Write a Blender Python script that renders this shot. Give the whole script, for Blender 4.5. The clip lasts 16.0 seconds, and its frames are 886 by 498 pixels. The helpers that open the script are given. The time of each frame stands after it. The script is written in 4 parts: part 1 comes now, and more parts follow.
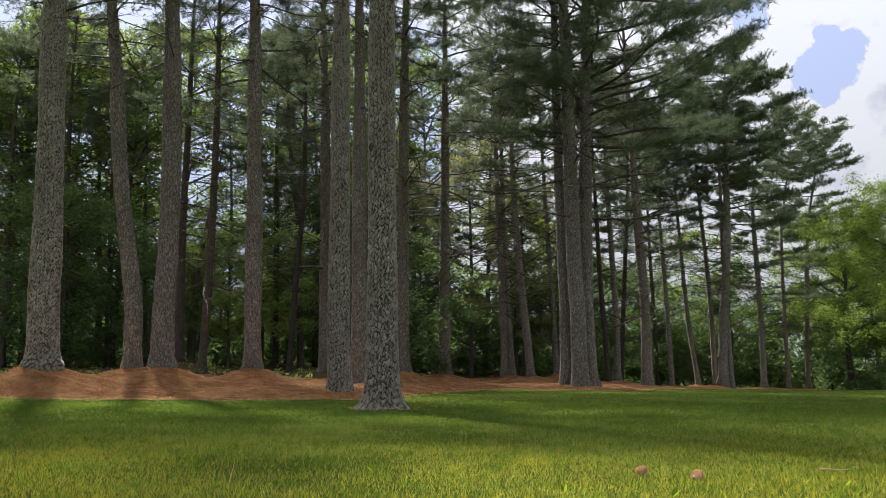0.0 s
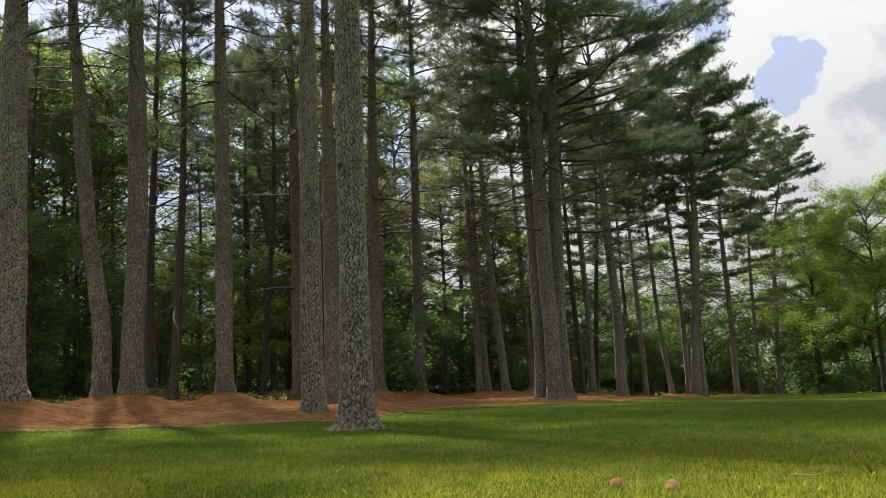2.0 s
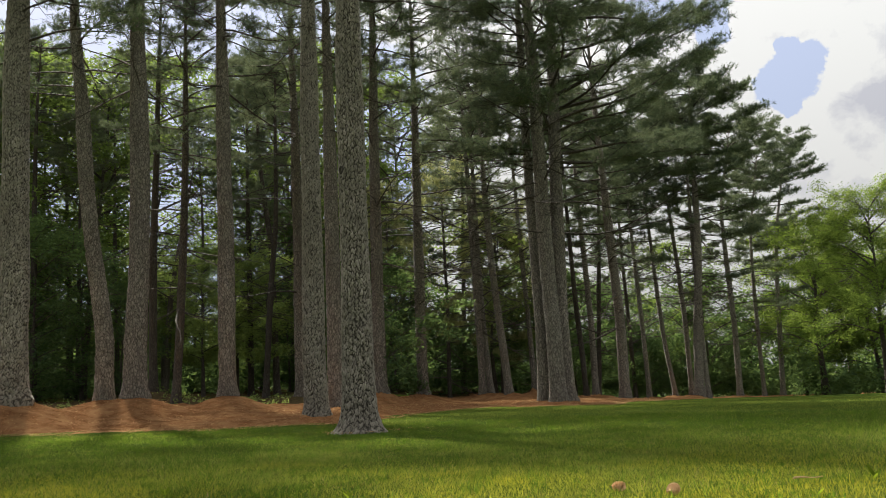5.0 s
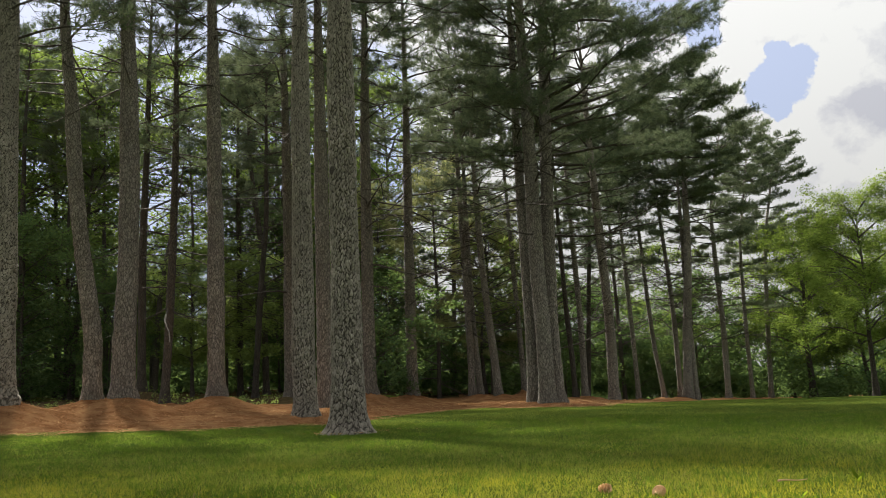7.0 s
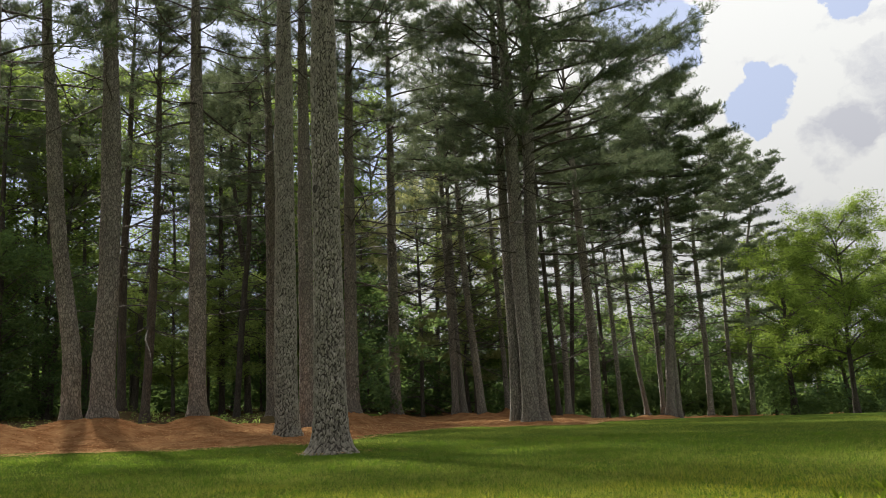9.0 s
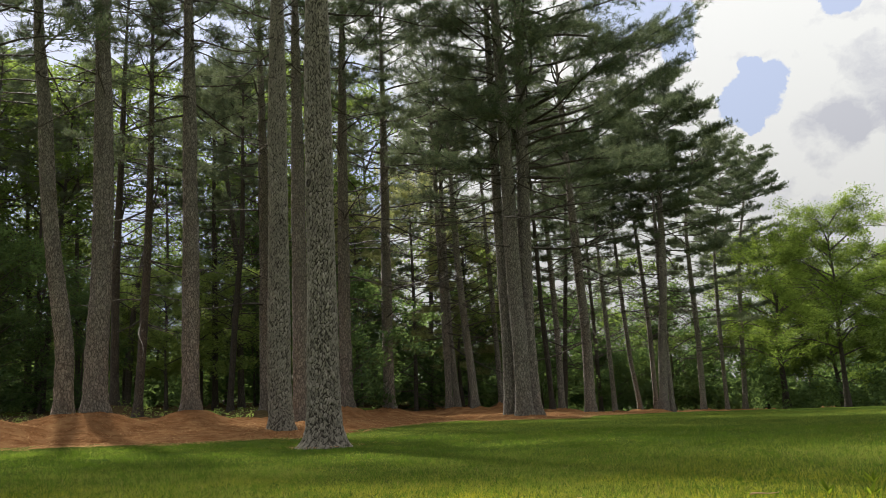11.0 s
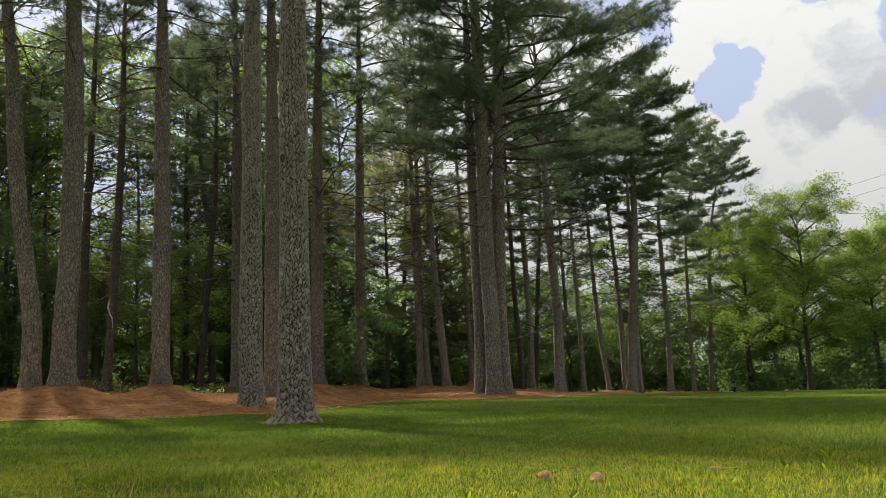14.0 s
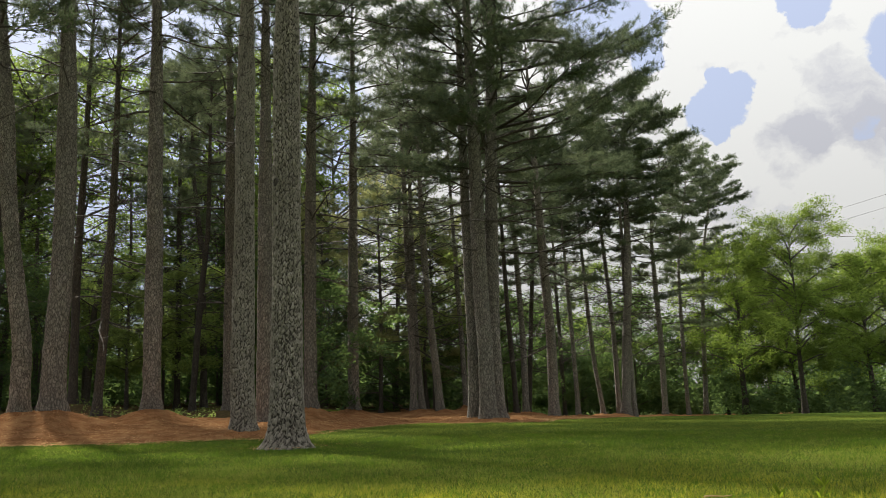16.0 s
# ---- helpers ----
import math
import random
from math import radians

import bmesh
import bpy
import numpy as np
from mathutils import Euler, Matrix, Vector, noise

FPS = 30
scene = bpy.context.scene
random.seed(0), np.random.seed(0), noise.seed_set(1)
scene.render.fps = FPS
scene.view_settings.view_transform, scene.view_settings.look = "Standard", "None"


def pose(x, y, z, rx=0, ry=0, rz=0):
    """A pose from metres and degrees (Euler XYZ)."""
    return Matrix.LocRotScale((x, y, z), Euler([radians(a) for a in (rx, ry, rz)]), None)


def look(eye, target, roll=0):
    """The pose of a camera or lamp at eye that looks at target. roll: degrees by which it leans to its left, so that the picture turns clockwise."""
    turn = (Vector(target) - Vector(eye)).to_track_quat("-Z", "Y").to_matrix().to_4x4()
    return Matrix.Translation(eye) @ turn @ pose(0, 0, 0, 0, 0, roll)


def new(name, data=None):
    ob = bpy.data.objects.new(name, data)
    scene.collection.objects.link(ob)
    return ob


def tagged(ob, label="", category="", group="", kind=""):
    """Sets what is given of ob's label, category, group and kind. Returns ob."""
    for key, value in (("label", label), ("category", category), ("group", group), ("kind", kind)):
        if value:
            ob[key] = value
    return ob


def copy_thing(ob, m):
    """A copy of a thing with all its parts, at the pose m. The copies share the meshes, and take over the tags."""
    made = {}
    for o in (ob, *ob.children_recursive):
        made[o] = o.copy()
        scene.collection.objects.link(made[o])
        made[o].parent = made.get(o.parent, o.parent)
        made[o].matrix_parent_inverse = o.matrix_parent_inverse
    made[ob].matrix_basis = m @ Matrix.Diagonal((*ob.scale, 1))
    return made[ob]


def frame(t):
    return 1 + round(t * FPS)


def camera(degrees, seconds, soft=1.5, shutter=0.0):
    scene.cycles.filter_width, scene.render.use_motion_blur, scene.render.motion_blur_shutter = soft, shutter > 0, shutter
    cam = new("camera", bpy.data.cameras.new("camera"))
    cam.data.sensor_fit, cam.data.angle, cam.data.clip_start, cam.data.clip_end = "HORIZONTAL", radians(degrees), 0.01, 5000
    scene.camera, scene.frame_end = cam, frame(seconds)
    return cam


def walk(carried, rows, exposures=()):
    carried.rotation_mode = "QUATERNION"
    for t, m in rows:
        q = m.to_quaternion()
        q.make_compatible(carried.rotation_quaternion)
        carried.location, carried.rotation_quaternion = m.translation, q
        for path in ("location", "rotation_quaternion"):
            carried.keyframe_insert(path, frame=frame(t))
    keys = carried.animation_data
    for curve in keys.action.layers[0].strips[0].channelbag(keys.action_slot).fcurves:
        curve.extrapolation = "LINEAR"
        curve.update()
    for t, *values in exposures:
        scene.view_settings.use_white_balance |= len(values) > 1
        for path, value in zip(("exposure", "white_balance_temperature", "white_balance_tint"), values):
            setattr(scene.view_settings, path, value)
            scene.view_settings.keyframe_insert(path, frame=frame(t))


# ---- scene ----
cam = camera(58.39, 16.0, soft=0.55)
PATH = [
    (0, 0, 0, 0.5, 0, 9.87, 0.5),
    (0.5, 0.0085, -0.0049, 0.4952, -0.847, 9.758, 0.64),
    (1, 0.0143, -0.0077, 0.5006, -1.643, 9.861, 1.11),
    (1.5, 0.0196, -0.0084, 0.5066, -1.962, 10.403, 1.648),
    (2, 0.0169, 0.0018, 0.5059, -1.686, 11.019, 2.409),
    (2.5, 0.0124, -0.0047, 0.5042, -1.489, 11.452, 2.645),
    (3, 0.0136, -0.0082, 0.5085, -1.472, 11.482, 2.709),
    (3.5, 0.0137, -0.0037, 0.5145, -1.443, 11.547, 2.844),
    (6, 0.0333, -0.0036, 0.5123, -1.673, 11.014, 2.368),
    (6.5, 0.0301, -0.0104, 0.5141, -1.94, 11.109, 2.353),
    (7, 0.0386, -0.0159, 0.518, -2.193, 11.23, 2.407),
    (7.5, 0.0358, -0.0177, 0.5157, -2.34, 11.416, 2.428),
    (8, 0.0392, -0.0152, 0.5186, -2.474, 11.681, 2.361),
    (8.5, 0.0482, -0.0191, 0.5259, -3.024, 12.234, 2.41),
    (9, 0.0453, -0.0242, 0.5335, -3.362, 12.444, 2.587),
    (11.5, 0.0475, -0.0352, 0.5315, -4.142, 11.945, 2.586),
    (12, 0.0443, -0.0465, 0.5291, -4.551, 11.912, 2.677),
    (12.5, 0.0521, -0.0615, 0.5172, -4.955, 11.403, 3.139),
    (13, 0.0649, -0.0786, 0.5132, -6.142, 10.809, 3.276),
    (13.5, 0.0655, -0.0678, 0.5031, -6.151, 10.388, 2.526),
    (14, 0.0567, -0.0615, 0.4991, -5.852, 10.482, 1.95),
    (14.5, 0.0599, -0.0521, 0.5101, -5.8, 11.197, 1.821),
    (15, 0.0569, -0.0508, 0.5157, -5.777, 11.586, 1.846),
    (15.5, 0.0599, -0.0455, 0.524, -5.977, 11.928, 1.904),
    (16, 0.068, -0.0557, 0.5241, -6.302, 12.089, 2.048),
]
walk(cam, [(t, pose(x, y, z, 90 + pitch, roll, yaw)) for t, x, y, z, yaw, pitch, roll in PATH],
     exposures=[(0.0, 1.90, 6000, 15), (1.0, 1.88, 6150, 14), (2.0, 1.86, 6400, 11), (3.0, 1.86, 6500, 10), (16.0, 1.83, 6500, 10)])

# ---- sky, sun ----
SUN_AZ = radians(-27)      # from straight ahead, negative to the left
SUN_EL = radians(47)
sun_way = Vector((math.sin(SUN_AZ) * math.cos(SUN_EL), math.cos(SUN_AZ) * math.cos(SUN_EL), math.sin(SUN_EL)))
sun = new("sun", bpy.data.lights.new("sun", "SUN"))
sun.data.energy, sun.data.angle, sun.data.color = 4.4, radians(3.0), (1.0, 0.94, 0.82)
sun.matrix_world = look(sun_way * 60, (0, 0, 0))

world = bpy.data.worlds.new("sky")
scene.world = world
world.use_nodes = True
wn, wl = world.node_tree.nodes, world.node_tree.links
wn.clear()


def wnode(kind, **kw):
    n = wn.new(kind)
    for k, v in kw.items():
        if k == "op":
            n.operation = v
        else:
            n.inputs[k].default_value = v
    return n


def wmath(op, a, b=None, clamp=False):
    n = wn.new("ShaderNodeMath")
    n.operation, n.use_clamp = op, clamp
    for i, v in enumerate((a, b)):
        if v is None:
            continue
        if isinstance(v, (int, float)):
            n.inputs[i].default_value = v
        else:
            wl.new(v, n.inputs[i])
    return n.outputs[0]


coord = wn.new("ShaderNodeTexCoord")
sky = wn.new("ShaderNodeTexSky")
sky.sky_type, sky.sun_disc, sky.sun_elevation, sky.sun_rotation = "NISHITA", False, SUN_EL, SUN_AZ
cloud_noise = wnode("ShaderNodeTexNoise", Scale=5.5, Detail=7.0, Roughness=0.58)
warp = wnode("ShaderNodeTexNoise", Scale=22.0, Detail=7.0, Roughness=0.6)
wl.new(coord.outputs["Generated"], warp.inputs["Vector"])
shift = wn.new("ShaderNodeVectorMath")
shift.operation = "MULTIPLY_ADD"
wl.new(warp.outputs["Color"], shift.inputs[0])
shift.inputs[1].default_value = (0.045, 0.045, 0.045)
wl.new(coord.outputs["Generated"], shift.inputs[2])
stretch = wn.new("ShaderNodeMapping")
stretch.inputs["Scale"].default_value = (1.0, 1.0, 1.7)
wl.new(shift.outputs[0], stretch.inputs[0])
wl.new(stretch.outputs[0], cloud_noise.inputs["Vector"])


def gap(way, width, depth):
    """A blue opening in the cloud round a direction."""
    d = wn.new("ShaderNodeVectorMath")
    d.operation = "DISTANCE"
    wl.new(shift.outputs[0], d.inputs[0])
    d.inputs[1].default_value = [c + 0.0225 for c in Vector(way).normalized()]
    ramp = wn.new("ShaderNodeMapRange")
    ramp.interpolation_type = "SMOOTHSTEP"
    wl.new(d.outputs["Value"], ramp.inputs[0])
    ramp.inputs[1].default_value, ramp.inputs[2].default_value = width * 0.55, width * 1.2
    ramp.inputs[3].default_value, ramp.inputs[4].default_value = depth, 0.0
    return ramp.outputs[0]


cover = wmath("ADD", wmath("MULTIPLY", cloud_noise.outputs["Fac"], 0.6), 0.32)
for way, width, depth in (((0.432, 0.831, 0.349), 0.034, 0.30), ((0.448, 0.819, 0.361), 0.022, 0.26), ((0.413, 0.844, 0.338), 0.026, 0.26),
                          ((0.430, 0.844, 0.321), 0.017, 0.24), ((0.424, 0.819, 0.386), 0.012, 0.20),
                          ((0.338, 0.832, 0.440), 0.034, 0.28), ((0.353, 0.841, 0.411), 0.020, 0.24), ((0.29, 0.83, 0.476), 0.06, 0.26),
                          ((0.504, 0.750, 0.434), 0.026, 0.26), ((0.481, 0.755, 0.446), 0.020, 0.24), ((0.52, 0.70, 0.49), 0.06, 0.24),
                          ((0.590, 0.722, 0.372), 0.045, 0.28), ((0.64, 0.70, 0.33), 0.07, 0.24), ((0.566, 0.770, 0.295), 0.022, 0.17),
                          ((-0.28, 0.92, 0.28), 0.34, 0.25), ((-0.05, 0.93, 0.33), 0.06, 0.12)):
    cover = wmath("SUBTRACT", cover, gap(way, width, depth))
mask = wn.new("ShaderNodeMapRange")
mask.interpolation_type = "SMOOTHSTEP"
wl.new(cover, mask.inputs[0])
mask.inputs[1].default_value, mask.inputs[2].default_value = 0.44, 0.53
grey_noise = wnode("ShaderNodeTexNoise", Scale=9.0, Detail=7.0, Roughness=0.6)
wl.new(stretch.outputs[0], grey_noise.inputs["Vector"])
grey = wn.new("ShaderNodeValToRGB")
grey.color_ramp.elements[0].position, grey.color_ramp.elements[0].color = 0.33, (0.60, 0.61, 0.66, 1)
grey.color_ramp.elements[1].position, grey.color_ramp.elements[1].color = 0.48, (0.86, 0.865, 0.845, 1)
base_tone = wmath("ADD", wmath("MULTIPLY", grey_noise.outputs["Fac"], 0.8), 0.16)
for way, width, depth in (((0.540, 0.776, 0.328), 0.065, 0.17), ((0.500, 0.815, 0.286), 0.045, 0.15), ((0.44, 0.86, 0.25), 0.04, 0.10), ((0.60, 0.76, 0.27), 0.05, 0.13)):
    base_tone = wmath("SUBTRACT", base_tone, gap(way, width, depth))
wl.new(base_tone, grey.inputs[0])
blue = wn.new("ShaderNodeVectorMath")
blue.operation = "MULTIPLY_ADD"
wl.new(sky.outputs[0], blue.inputs[0])
blue.inputs[1].default_value, blue.inputs[2].default_value = (0.05, 0.05, 0.05), (0.42, 0.45, 0.56)
both = wn.new("ShaderNodeMix")
both.data_type = "RGBA"
wl.new(mask.outputs[0], both.inputs["Factor"])
wl.new(blue.outputs[0], both.inputs[6])
wl.new(grey.outputs[0], both.inputs[7])
back = wn.new("ShaderNodeBackground")
# the cloud deck is brighter overhead than near the horizon, as under any bright overcast sky
height_of = wn.new("ShaderNodeSeparateXYZ")
wl.new(coord.outputs["Generated"], height_of.inputs[0])
overhead_gain = wmath("MULTIPLY_ADD", wmath("MAXIMUM", height_of.outputs[2], 0.0), 0.33)
overhead_gain.node.inputs[2].default_value = 0.165
wl.new(overhead_gain, back.inputs["Strength"])
wl.new(both.outputs[2], back.inputs["Color"])
wout = wn.new("ShaderNodeOutputWorld")
wl.new(back.outputs[0], wout.inputs[0])


# ---- materials ----
class Nodes:
    """Short hand for one node material."""

    def __init__(self, name):
        self.mat = bpy.data.materials.new(name)
        self.mat.use_nodes = True
        self.t = self.mat.node_tree
        self.t.nodes.clear()
        self.out = self.t.nodes.new("ShaderNodeOutputMaterial")

    def put(self, socket, v):
        if isinstance(v, bpy.types.NodeSocket):
            self.t.links.new(v, socket)
        else:
            socket.default_value = v

    def node(self, kind, **kw):
        n = self.t.nodes.new("ShaderNode" + kind)
        for k, v in kw.items():
            self.put(n.inputs[k.replace("_", " ")], v)
        return n

    def coord(self, scale=(1, 1, 1), kind="Object"):
        c = self.t.nodes.new("ShaderNodeTexCoord")
        m = self.node("Mapping", Scale=scale)
        self.t.links.new(c.outputs[kind], m.inputs[0])
        return m.outputs[0]

    def noise(self, at, scale, detail=4.0, rough=0.55):
        return self.node("TexNoise", Vector=at, Scale=scale, Detail=detail, Roughness=rough).outputs["Fac"]

    def ramp(self, f, *stops):
        n = self.t.nodes.new("ShaderNodeValToRGB")
        e = n.color_ramp.elements
        while len(e) < len(stops):
            e.new(0.5)
        for el, (p, c) in zip(e, stops):
            el.position, el.color = p, (*c, 1)
        self.put(n.inputs[0], f)
        return n.outputs[0]

    def mix(self, f, a, b, blend="MIX"):
        n = self.t.nodes.new("ShaderNodeMix")
        n.data_type, n.blend_type = "RGBA", blend
        self.put(n.inputs[0], f)
        for i, c in ((6, a), (7, b)):
            self.put(n.inputs[i], (*c, 1) if isinstance(c, tuple) and len(c) == 3 else c)
        return n.outputs[2]

    def math(self, op, a, b=0.0, clamp=False):
        n = self.t.nodes.new("ShaderNodeMath")
        n.operation, n.use_clamp = op, clamp
        self.put(n.inputs[0], a)
        self.put(n.inputs[1], b)
        return n.outputs[0]

    def bump(self, height, strength, distance):
        return self.node("Bump", Height=height, Strength=strength, Distance=distance).outputs[0]

    def surface(self, color, rough=0.8, normal=None, thin=0.0, glow=None, spec=0.3):
        matte = spec == 0
        b = self.t.nodes.new("ShaderNodeBsdfDiffuse" if matte else "ShaderNodeBsdfPrincipled")
        self.put(b.inputs["Color" if matte else "Base Color"], (*color, 1) if isinstance(color, tuple) else color)
        self.put(b.inputs["Roughness"], rough)
        if not matte:
            b.inputs["Specular IOR Level"].default_value = spec
        if normal is not None:
            self.put(b.inputs["Normal"], normal)
        last = b.outputs[0]
        if thin:
            tr = self.t.nodes.new("ShaderNodeBsdfTranslucent")
            self.put(tr.inputs[0], glow if glow is not None else color)
            m = self.t.nodes.new("ShaderNodeMixShader")
            m.inputs[0].default_value = thin
            self.t.links.new(last, m.inputs[1])
            self.t.links.new(tr.outputs[0], m.inputs[2])
            last = m.outputs[0]
        self.t.links.new(last, self.out.inputs[0])
        return self.mat


def bark(name, dark, mid, light, moss=0.0, plate=(16, 16, 8), from_mesh=False):
    """Plated bark. Near stems carry their plates in the mesh, whose joints and tones come with it."""
    n = Nodes(name)
    own = n.node("ObjectInfo").outputs["Random"]
    at = n.coord()
    fine = n.noise(n.coord((60, 60, 26)), 1.0, 7.0, 0.7)
    furrow = n.math("ABSOLUTE", n.math("SUBTRACT", n.noise(n.coord((21, 21, 6.5)), 1.0, 6.0, 0.66), 0.5))
    furrow = n.ramp(furrow, (0.0, (0, 0, 0)), (0.055, (1, 1, 1)))
    if from_mesh:
        split = n.t.nodes.new("ShaderNodeAttribute")
        split.attribute_name = "crack"
        chip = n.t.nodes.new("ShaderNodeAttribute")
        chip.attribute_name = "plate"
        joint = n.math("ADD", split.outputs["Fac"], n.math("MULTIPLY", n.math("SUBTRACT", fine, 0.5), 0.9))
        groove = n.ramp(joint, (0.22, (0, 0, 0)), (0.70, (1, 1, 1)))
        groove = n.math("MULTIPLY", groove, n.math("ADD", n.math("MULTIPLY", furrow, 0.35), 0.65))
        each = chip.outputs["Fac"]
    else:
        wob = n.node("VectorMath")
        wob.operation = "MULTIPLY_ADD"
        n.put(wob.inputs[0], n.node("TexNoise", Vector=n.coord((1, 1, 0.5)), Scale=17.0, Detail=5.0, Roughness=0.6).outputs["Color"])
        wob.inputs[1].default_value = (0.045, 0.045, 0.10)
        n.put(wob.inputs[2], at)
        place = n.node("Mapping", Vector=wob.outputs[0], Scale=plate).outputs[0]
        v = n.node("TexVoronoi", Vector=place, Scale=1.0)
        v.feature = "DISTANCE_TO_EDGE"
        joint = n.math("ADD", v.outputs["Distance"], n.math("MULTIPLY", n.math("SUBTRACT", fine, 0.5), 0.5))
        groove = n.math("MULTIPLY", n.ramp(joint, (0.0, (0.18, 0.18, 0.18)), (0.15, (1, 1, 1))), n.math("ADD", n.math("MULTIPLY", furrow, 0.72), 0.28))
        tones = n.t.nodes.new("ShaderNodeSeparateColor")
        n.put(tones.inputs[0], n.node("TexVoronoi", Vector=place, Scale=1.0).outputs["Color"])
        each = tones.outputs[0]
    shade = n.math("ADD", n.math("MULTIPLY", fine, 0.85), n.math("MULTIPLY", n.math("SUBTRACT", each, 0.5), 0.20))
    tone = n.ramp(shade, (0.26, mid), (0.60, light))
    big = n.noise(n.coord((1, 1, 0.5)), 1.1, 4.0)
    tone = n.mix(n.ramp(big, (0.4, (0, 0, 0)), (0.65, (0.6, 0.6, 0.6))), tone, mid)
    tone = n.mix(n.math("MULTIPLY", own, 0.45), tone, (0.180, 0.158, 0.134))
    if moss:
        spot = n.ramp(n.noise(at, 2.6, 6.0, 0.7), (0.46, (0, 0, 0)), (0.66, (moss, moss, moss)))
        tone = n.mix(spot, tone, (0.200, 0.206, 0.168))
    col = n.mix(n.math("ADD", n.math("MULTIPLY", groove, 0.9), 0.1), (*dark, 1), tone)
    h = n.math("ADD", n.math("MULTIPLY", groove, 0.55), n.math("MULTIPLY", fine, 0.9))
    return n.surface(col, 0.9, n.bump(h, 1.0, 0.03), spec=0.2)


def leafy(name, low, high, thin, glow, patch=0.6, sheen=0):
    n = Nodes(name)
    isle = n.node("NewGeometry").outputs["Random Per Island"]
    big = n.noise(n.coord(), patch, 2.0)
    own = n.node("ObjectInfo").outputs["Random"]
    f = n.math("ADD", n.math("MULTIPLY", isle, 0.5), n.math("ADD", n.math("MULTIPLY", big, 0.55), n.math("MULTIPLY", own, 0.2)))
    col = n.ramp(f, (0.30, low), (0.85, high))
    lit = n.mix(0.5, n.mix(1.0, col, (2.0, 2.0, 2.0), "MULTIPLY"), glow)
    return n.surface(col, 0.4, thin=thin, glow=lit, spec=sheen)


def grass_ground():
    n = Nodes("lawn")
    at = n.coord()
    fine = n.noise(at, 60.0, 6.0, 0.7)
    mid = n.noise(at, 5.0, 4.0)
    big = n.noise(at, 0.55, 4.0, 0.6)
    col = n.ramp(fine, (0.30, (0.024, 0.042, 0.009)), (0.52, (0.054, 0.088, 0.016)), (0.74, (0.120, 0.146, 0.027)))
    col = n.mix(n.ramp(mid, (0.45, (0, 0, 0)), (0.7, (0.55, 0.55, 0.55))), col, (0.14, 0.13, 0.022))
    col = n.mix(n.ramp(big, (0.42, (0, 0, 0)), (0.62, (0.6, 0.6, 0.6))), col, (0.050, 0.090, 0.018))
    h = n.math("ADD", fine, n.math("MULTIPLY", mid, 0.8))
    return n.surface(col, 0.9, n.bump(h, 0.8, 0.05), spec=0)


def straw_ground():
    n = Nodes("pine_straw")
    at = n.coord()
    fine = n.noise(n.coord((1, 1, 1)), 38.0, 6.0, 0.75)
    mid = n.noise(at, 3.2, 5.0, 0.6)
    big = n.noise(at, 1.3, 5.0, 0.65)
    col = n.ramp(fine, (0.28, (0.045, 0.021, 0.010)), (0.5, (0.170, 0.080, 0.035)), (0.75, (0.34, 0.180, 0.083)))
    col = n.mix(n.ramp(mid, (0.42, (0, 0, 0)), (0.62, (0.8, 0.8, 0.8))), col, (0.270, 0.155, 0.075))
    col = n.mix(n.ramp(big, (0.45, (0, 0, 0)), (0.7, (0.5, 0.5, 0.5))), col, (0.085, 0.040, 0.020))
    return n.surface(col, 0.95, n.bump(n.math("ADD", fine, mid), 0.9, 0.04), spec=0)


def plain(name, a, b, scale, rough=0.85, bump=0.4):
    n = Nodes(name)
    f = n.noise(n.coord(), scale, 5.0, 0.6)
    return n.surface(n.ramp(f, (0.3, a), (0.7, b)), rough, n.bump(f, bump, 0.01))


BARK_GREY = bark("grey_plated_bark", (0.028, 0.024, 0.020), (0.150, 0.135, 0.114), (0.420, 0.385, 0.335), moss=0.4)
BARK_RED = bark("red_brown_bark", (0.026, 0.022, 0.019), (0.145, 0.127, 0.110), (0.400, 0.358, 0.314), moss=0.2)
BARK_NEAR = bark("deeply_plated_bark", (0.030, 0.026, 0.021), (0.140, 0.124, 0.103), (0.400, 0.370, 0.314), moss=0.2, from_mesh=True)
# bark tone lowered to carry forest shade on back stems and branches
BARK_SHADED = bark("shaded_bark", (0.018, 0.015, 0.012), (0.045, 0.038, 0.031), (0.080, 0.068, 0.056))
NEEDLE = leafy("pine_needles", (0.050, 0.074, 0.053), (0.132, 0.154, 0.094), 0.22, (0.13, 0.155, 0.07, 1), 0.9)
# olive of young pines, raised to include sunlight the canopy keeps off
NEEDLE_YOUNG_LIT = leafy("lit_young_pine_needles", (0.120, 0.145, 0.070), (0.270, 0.275, 0.125), 0.34, (0.28, 0.29, 0.09, 1), 0.9)
LEAF_DARK = leafy("shade_leaves", (0.026, 0.052, 0.026), (0.100, 0.146, 0.048), 0.36, (0.27, 0.34, 0.04, 1), 0.35)
# brightened leaf colour makes up for light that misses the understory
LEAF_MID = leafy("lightened_shade_leaves", (0.066, 0.104, 0.046), (0.165, 0.220, 0.070), 0.42, (0.32, 0.38, 0.05, 1), 0.35)
LEAF_BRIGHT = leafy("sunny_leaves", (0.014, 0.034, 0.012), (0.130, 0.188, 0.048), 0.34, (0.28, 0.36, 0.035, 1), 0.5)
# leaf colour lowered to hold the shade of the deep woods
LEAF_DEEP = leafy("deep_shade_leaves", (0.032, 0.062, 0.036), (0.090, 0.138, 0.056), 0.30, (0.17, 0.24, 0.03, 1), 0.35)
